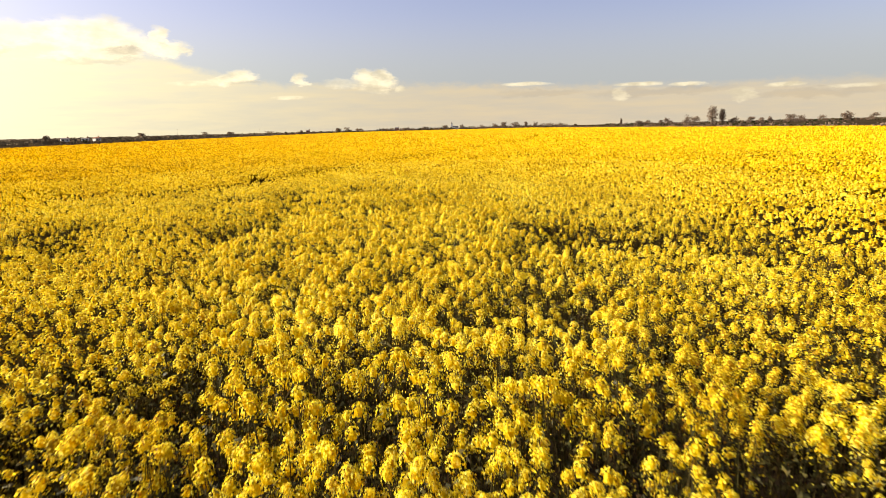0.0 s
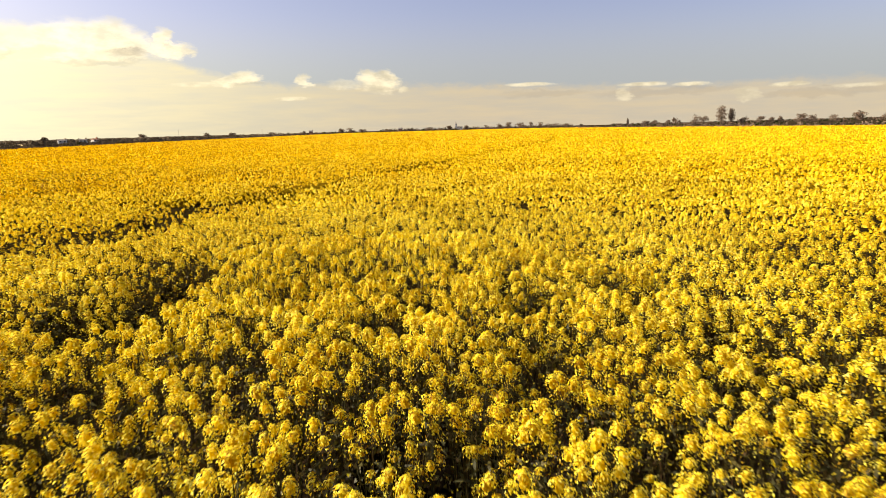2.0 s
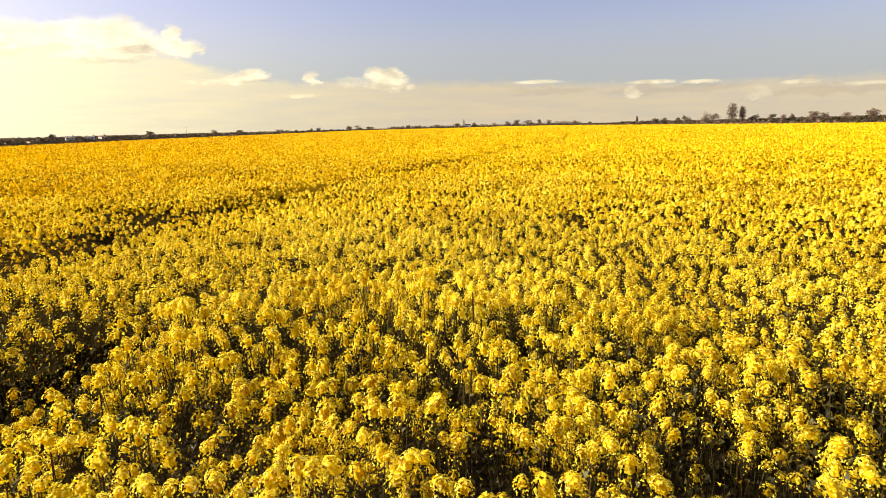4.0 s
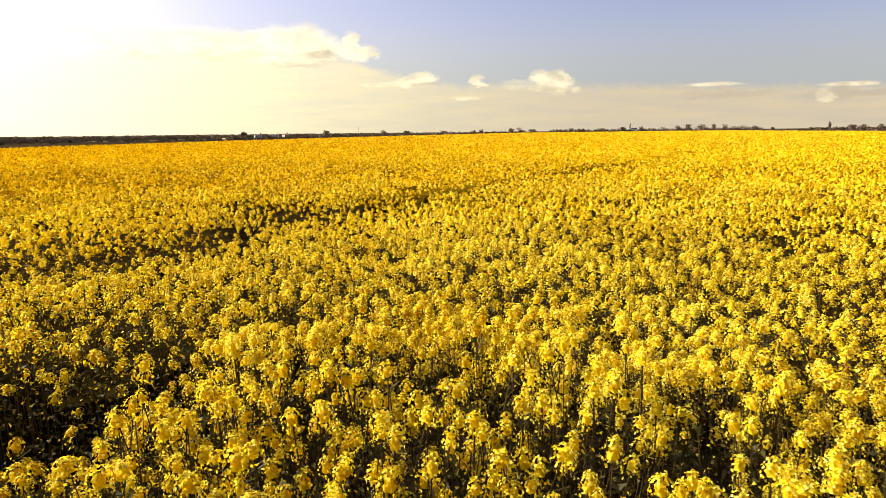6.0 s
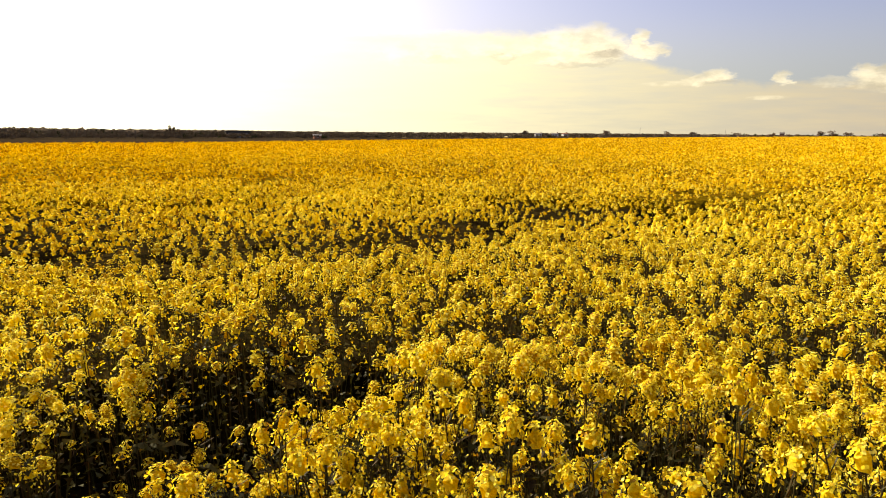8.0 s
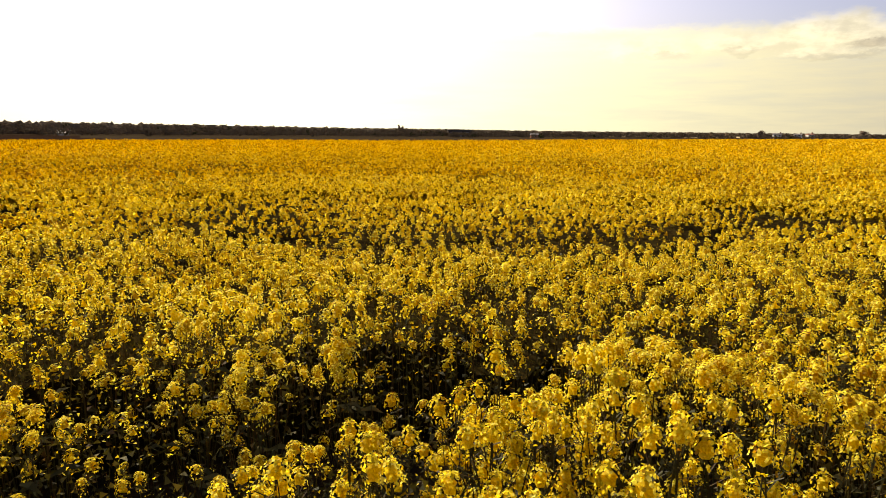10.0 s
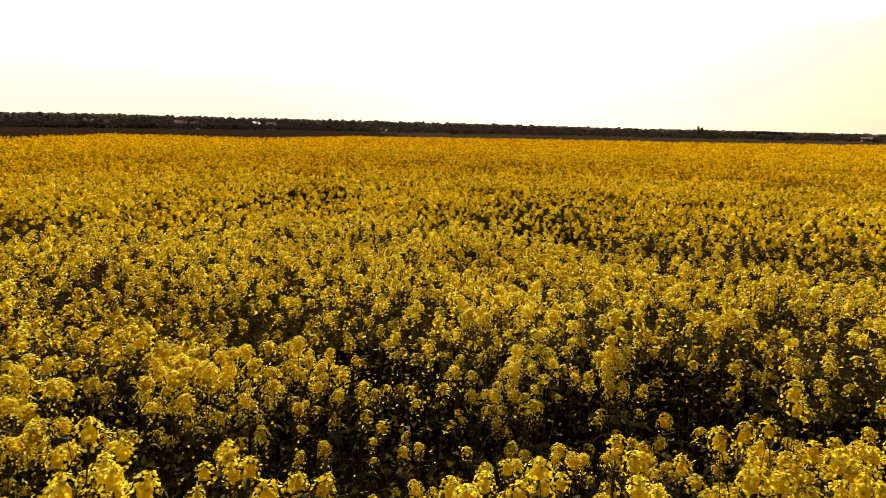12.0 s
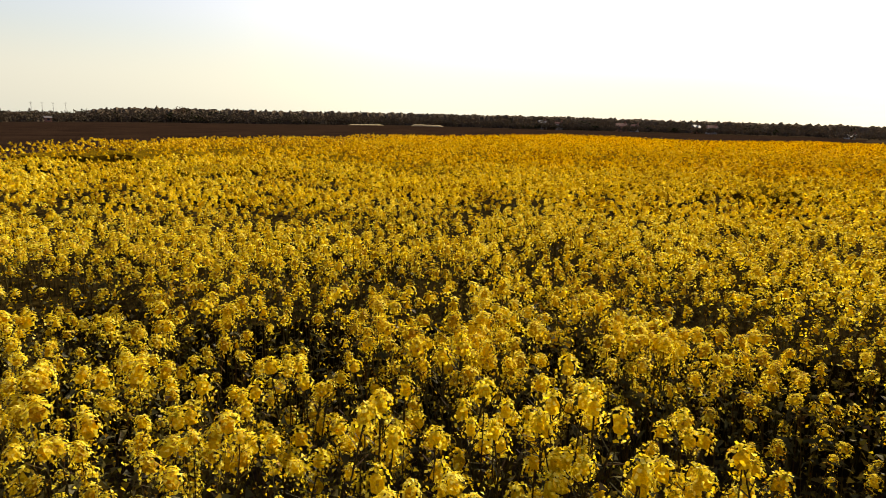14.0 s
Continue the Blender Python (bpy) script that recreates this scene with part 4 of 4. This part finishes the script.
def build_woods():
    """Belts of scrub, hedge and wood round the west and south, and the far hedges to the north and east."""
    rng = np.random.RandomState(77)
    top_b = (10, 16, 22, 34, 45, 56, 65, 75, 90, 100, 110, 121, 131, 139, 144, 146.5, 149, 152, 165)
    top_e = (0.03, 0.05, 0.08, 0.09, 0.10, 0.18, 0.22, 0.36, 0.48, 0.55, 0.57, 0.53, 0.43, 0.40, 0.32, 0.02, -0.03, -0.06, -0.06)
    belts = (((14, 40), 560, 60, 420, 1.0), ((20, 46), 300, 25, 180, 0.62), ((34, 62), 430, 50, 480, 1.0), ((55, 112), 400, 45, 850, 1.0), ((45, 88), 300, 40, 360, 0.7), ((88, 112), 336, 6, 240, 0.55),
             ((105, 165), 375, 22, 800, 1.0), ((108, 165), 346, 8, 520, 0.75))
    pile = Pile()
    for (b0, b1), r0, dr, count, level in belts:
        for k in range(count):
            b, r = rng.uniform(b0, b1), r0 + rng.uniform(-dr, dr)
            x, y = at_bearing(b, r)
            g = float(land(x, y))
            top = 2.4 + r * math.tan(radians(np.interp(b, top_b, top_e))) - g
            tall = max(1.2, top * level * rng.uniform(0.88, 1.0))
            wide = tall * rng.uniform(0.5, 1.1) + 0.8
            blobs = [(np.array((x + rng.normal(0, wide * 0.25), y + rng.normal(0, wide * 0.25), g + tall * rng.uniform(0.25, 0.72))), (wide * 0.4, wide * 0.4, tall * 0.27)) for q in range(3)]
            v, f, i = leaf_cloud(rng, blobs, 34, 0.52 * (tall / 4) ** 0.5, 0 if rng.uniform() < 0.96 else 1)
            pile.add(v, f, i)
            if rng.uniform() < 0.3:
                v, f, i = tube(((x, y, g - 0.2), (x, y, g + tall * 0.5)), (0.12, 0.06), 4, 2)
                pile.add(v, f, np.full(len(f), i))
    # the thick undergrowth inside the belts
    for b0, b1, r0, level in ((14, 40, 560, 0.8), (34, 62, 430, 0.85), (55, 112, 400, 0.88), (105, 146, 375, 0.88), (144, 165, 375, 0.6)):
        bs = np.arange(b0, b1, 0.16)
        rows = []
        for dr, up in ((-9, -0.05), (-7, 0.5), (-3, 0.85), (2, 1.0), (7, 0.9), (12, -0.05)):
            r = r0 + dr + rng.normal(0, 0.8, len(bs))
            x, y = EYE[0] - r * np.sin(np.radians(bs)), EYE[1] + r * np.cos(np.radians(bs))
            g = land(x, y)
            top = np.maximum(1.0, 2.4 + r * np.tan(np.radians(np.interp(bs, top_b, top_e))) - g) * level
            rows.append(np.stack([x, y, g + top * up * (1 + 0.07 * rng.normal(0, 1, len(bs)))], 1))
        n = len(bs)
        v = np.concatenate(rows)
        i, j = np.meshgrid(np.arange(len(rows) - 1), np.arange(n - 1), indexing="ij")
        f = np.stack([i * n + j, i * n + j + 1, (i + 1) * n + j + 1, (i + 1) * n + j], 2).reshape(-1, 4)
        pile.add(v, f, 3)
    me = pile.mesh("woodland", (SCRUB, EVERGREEN, BARK, THICKET))
    tagged(new("woodland", me), "dark brown belts of scrub and leafless wood beyond the field", "woodland", kind="stuff")
    pile = Pile()
    for (b0, b1), r0, count, tall0 in (((-36, -17.5), 720, 380, 2.6), ((-18, -14), 850, 90, 3.4), ((-10.8, 6), 930, 300, 4.6), ((6, 17), 900, 90, 2.9)):
        for k in range(count):
            b, r = rng.uniform(b0, b1), r0 + rng.uniform(-14, 14)
            x, y = at_bearing(b, r)
            g, tall, wide = float(land(x, y)), tall0 * rng.uniform(0.6, 1.15), rng.uniform(3, 6)
            blobs = [(np.array((x + rng.normal(0, 1.5), y, g + tall * 0.5)), (wide * 0.5, wide * 0.4, tall * 0.5))]
            v, f, i = leaf_cloud(rng, blobs, 22, 0.75, 0 if rng.uniform() < 0.7 else 1)
            pile.add(v, f, i)
    # the hedge along the crop's eastern side
    for k in range(420):
        y = 40 + 420 * rng.uniform() ** 1.6
        x = EAST + 6 + rng.normal(0, 1.2)
        tall = rng.uniform(1.4, 2.3)
        v, f, i = leaf_cloud(rng, [(np.array((x, y, tall * 0.5)), (1.6, 2.2, tall * 0.5))], 26, 0.3, 0 if rng.uniform() < 0.7 else 1)
        pile.add(v, f, i)
    tagged(new("hedgerow", pile.mesh("hedgerow", (TWIG, EVERGREEN))), "low dark hedgerow along the far side of the field", "hedge", kind="stuff")


build_woods()


def windrow(b0, b1, r, high, seed):
    """A long low bank of straw left at the foot of the wood."""
    rng = np.random.RandomState(seed)
    bs = np.arange(b0, b1 + 0.01, 0.12)
    ends = np.clip(np.minimum(bs - b0, b1 - bs) / 0.3, 0.15, 1)
    rows = []
    for dr, up in ((-1.9, -0.08), (-1.2, 0.62), (-0.4, 1.0), (0.5, 0.95), (1.3, 0.55), (1.9, -0.08)):
        way_out = r + dr + rng.normal(0, 0.12, len(bs))
        x, y = EYE[0] - way_out * np.sin(np.radians(bs)), EYE[1] + way_out * np.cos(np.radians(bs))
        rows.append(np.stack([x, y, land(x, y) + high * up * ends * (1 + 0.10 * rng.normal(0, 1, len(bs)))], 1))
    n = len(bs)
    i, j = np.meshgrid(np.arange(len(rows) - 1), np.arange(n - 1), indexing="ij")
    f = np.stack([i * n + j, i * n + j + 1, (i + 1) * n + j + 1, (i + 1) * n + j], 2).reshape(-1, 4)
    tagged(new("straw_bank", quads("straw_bank", np.concatenate(rows), f, (STUBBLE,), None, True)), "long low bank of pale straw before the wood", "straw", "straw banks", kind="stuff")


windrow(118.0, 120.8, 331, 0.75, 5)
windrow(123.1, 126.1, 332, 0.5, 6)


# ---- buildings and masts ----
def block(x0, x1, y0, y1, z0, z1, bevel=0.03):
    bm = bmesh.new()
    bmesh.ops.create_cube(bm, size=1)
    for v in bm.verts:
        v.co = ((x0 + x1) / 2 + v.co.x * (x1 - x0), (y0 + y1) / 2 + v.co.y * (y1 - y0), (z0 + z1) / 2 + v.co.z * (z1 - z0))
    if bevel:
        bmesh.ops.bevel(bm, geom=bm.edges[:], offset=bevel, segments=1, affect="EDGES")
    return bm


def of(bm, name, m):
    me = bpy.data.meshes.new(name)
    bm.to_mesh(me)
    bm.free()
    me.materials.append(m)
    return me


def gable(long, deep, z, rise, over, name, m):
    """A pitched roof with eaves, as a closed prism."""
    bm = bmesh.new()
    a, b = long / 2 + over, deep / 2 + over
    pts = [(-a, -b, z), (-a, b, z), (-a, 0, z + rise), (a, -b, z), (a, b, z), (a, 0, z + rise)]
    vs = [bm.verts.new(p) for p in pts]
    for f in ((0, 2, 1), (3, 4, 5), (0, 3, 5, 2), (1, 2, 5, 4), (0, 1, 4, 3)):
        bm.faces.new([vs[k] for k in f])
    bmesh.ops.recalc_face_normals(bm, faces=bm.faces[:])
    return of(bm, name, m)


def house(long, deep, eaves, rise, m, wall, roof, label):
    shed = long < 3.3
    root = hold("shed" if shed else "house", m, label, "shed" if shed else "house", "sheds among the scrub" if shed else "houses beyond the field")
    w = part("wall", of(block(-long / 2, long / 2, -deep / 2, deep / 2, -0.3, eaves), "wall", wall), root)
    r = part("roof", gable(long, deep, eaves - 0.02, rise, 0.3, "roof", roof), root)
    if not shed:
        part("chimney", of(block(long * 0.3, long * 0.3 + 0.7, -0.35, 0.35, eaves + rise * 0.4, eaves + rise + 0.8), "chimney", BRICK), r)
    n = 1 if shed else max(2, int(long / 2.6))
    for side in (-1, 1):
        for k in range(n):
            x = -long / 2 + (k + 0.5) * long / n
            y = side * deep / 2
            g = part("window", of(block(x - 0.5, x + 0.5, y - 0.04, y + 0.04, eaves * 0.45, eaves * 0.85, 0.01), "window", GLASS), root)
            part("sill", of(block(x - 0.6, x + 0.6, y - 0.09, y + 0.09, eaves * 0.45 - 0.08, eaves * 0.45, 0.01), "sill", RENDERED), g)
    return root


def facing(b, r, turn=0.0, sink=0.0):
    x, y = at_bearing(b, r)
    return pose(x, y, float(land(x, y)) - sink, 0, 0, b + turn)


# bearing, distance, length, depth, eaves, roof rise, turn, wall, roof
HOUSES = (
    (30.4, 490, 5.0, 4.0, 2.0, 0.7, 5, RENDERED, SLATE), (29.0, 495, 4.4, 4.0, 1.9, 0.7, -8, RENDERED, SLATE), (28.2, 500, 3.6, 4.0, 2.0, 0.8, 30, RENDERED, TILE),
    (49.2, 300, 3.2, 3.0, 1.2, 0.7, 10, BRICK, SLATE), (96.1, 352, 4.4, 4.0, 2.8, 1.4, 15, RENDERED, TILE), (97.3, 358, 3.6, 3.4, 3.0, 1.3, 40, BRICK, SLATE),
    (102.0, 350, 3.4, 3.4, 2.6, 1.2, -20, RENDERED, TILE), (103.1, 352, 5.0, 4.0, 2.8, 1.4, 12, BRICK, TILE), (108.2, 350, 3.6, 3.4, 2.8, 1.3, 0, RENDERED, TILE),
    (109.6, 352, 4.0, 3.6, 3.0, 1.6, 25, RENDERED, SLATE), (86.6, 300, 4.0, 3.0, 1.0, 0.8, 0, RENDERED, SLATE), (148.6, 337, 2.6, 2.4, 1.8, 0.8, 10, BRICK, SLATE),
    (11.6, 880, 5.0, 5.0, 3.8, 1.4, 0, BRICK, SLATE), (4.0, 900, 5.5, 5.0, 4.2, 1.4, 0, BRICK, SLATE))
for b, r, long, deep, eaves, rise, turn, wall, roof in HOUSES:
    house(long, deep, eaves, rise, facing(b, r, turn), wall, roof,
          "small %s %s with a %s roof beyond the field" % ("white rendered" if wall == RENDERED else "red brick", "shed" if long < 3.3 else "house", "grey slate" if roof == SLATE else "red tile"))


def build_warehouse():
    root = hold("warehouse", facing(55.6, 350, 4), "long flat-roofed dark clad warehouse among trees", "warehouse")
    w = part("wall", of(block(-6, 6, -4, 4, -0.3, 3.2), "wall", DARK_CLAD), root)
    part("roof", of(block(-6.2, 6.2, -4.2, 4.2, 3.2, 3.45), "roof", SLATE), root, "thin flat grey roof")
    for k in range(3):
        part("door", of(block(-5 + k * 3.6, -2.6 + k * 3.6, -4.06, -3.98, 0, 2.3, 0.01), "door", STEEL), root)


build_warehouse()


def build_church():
    root = hold("church", facing(-0.78, 930, 0), "pale stone church tower with a pointed slate spire", "church")
    part("tower", of(block(-1.3, 1.3, -1.3, 1.3, -0.3, 7.6, 0.08), "tower", STONE), root)
    bm = bmesh.new()
    bmesh.ops.create_cone(bm, cap_ends=True, segments=8, radius1=1.35, radius2=0.05, depth=4.6)
    bmesh.ops.translate(bm, verts=bm.verts, vec=(0, 0, 9.9))
    part("spire", of(bm, "spire", SLATE), root, "slate spire")
    part("nave", of(block(1.3, 9, -2, 2, -0.3, 3.4), "nave", STONE), root)
    g = gable(8.0, 4, 3.4, 1.8, 0.2, "roof", SLATE)
    part("roof", g, root, at=Matrix.Translation((5.2, 0, 0)))


build_church()


def mast(b, r, tall, label):
    root = hold("mast", facing(b, r), label, "mast", "thin masts")
    v, f, i = tube(((0, 0, -0.3), (0, 0, tall * 0.5), (0, 0, tall)), (0.16, 0.12, 0.07), 6, 0)
    part("pole", quads("pole", v, f, (STEEL,)), root)
    part("crossarm", of(block(-0.7, 0.7, -0.06, 0.06, tall * 0.93, tall * 0.93 + 0.12, 0.01), "crossarm", STEEL), root)


mast(22.1, 760, 9.5, "tall thin steel mast above distant hedges")
mast(15.6, 840, 8.0, "tall thin steel mast above distant hedges")
for b in (149.6, 148.9, 148.2, 147.4):
    mast(b, 420, 10.0, "thin steel pole above the scrub beyond the ploughed field")
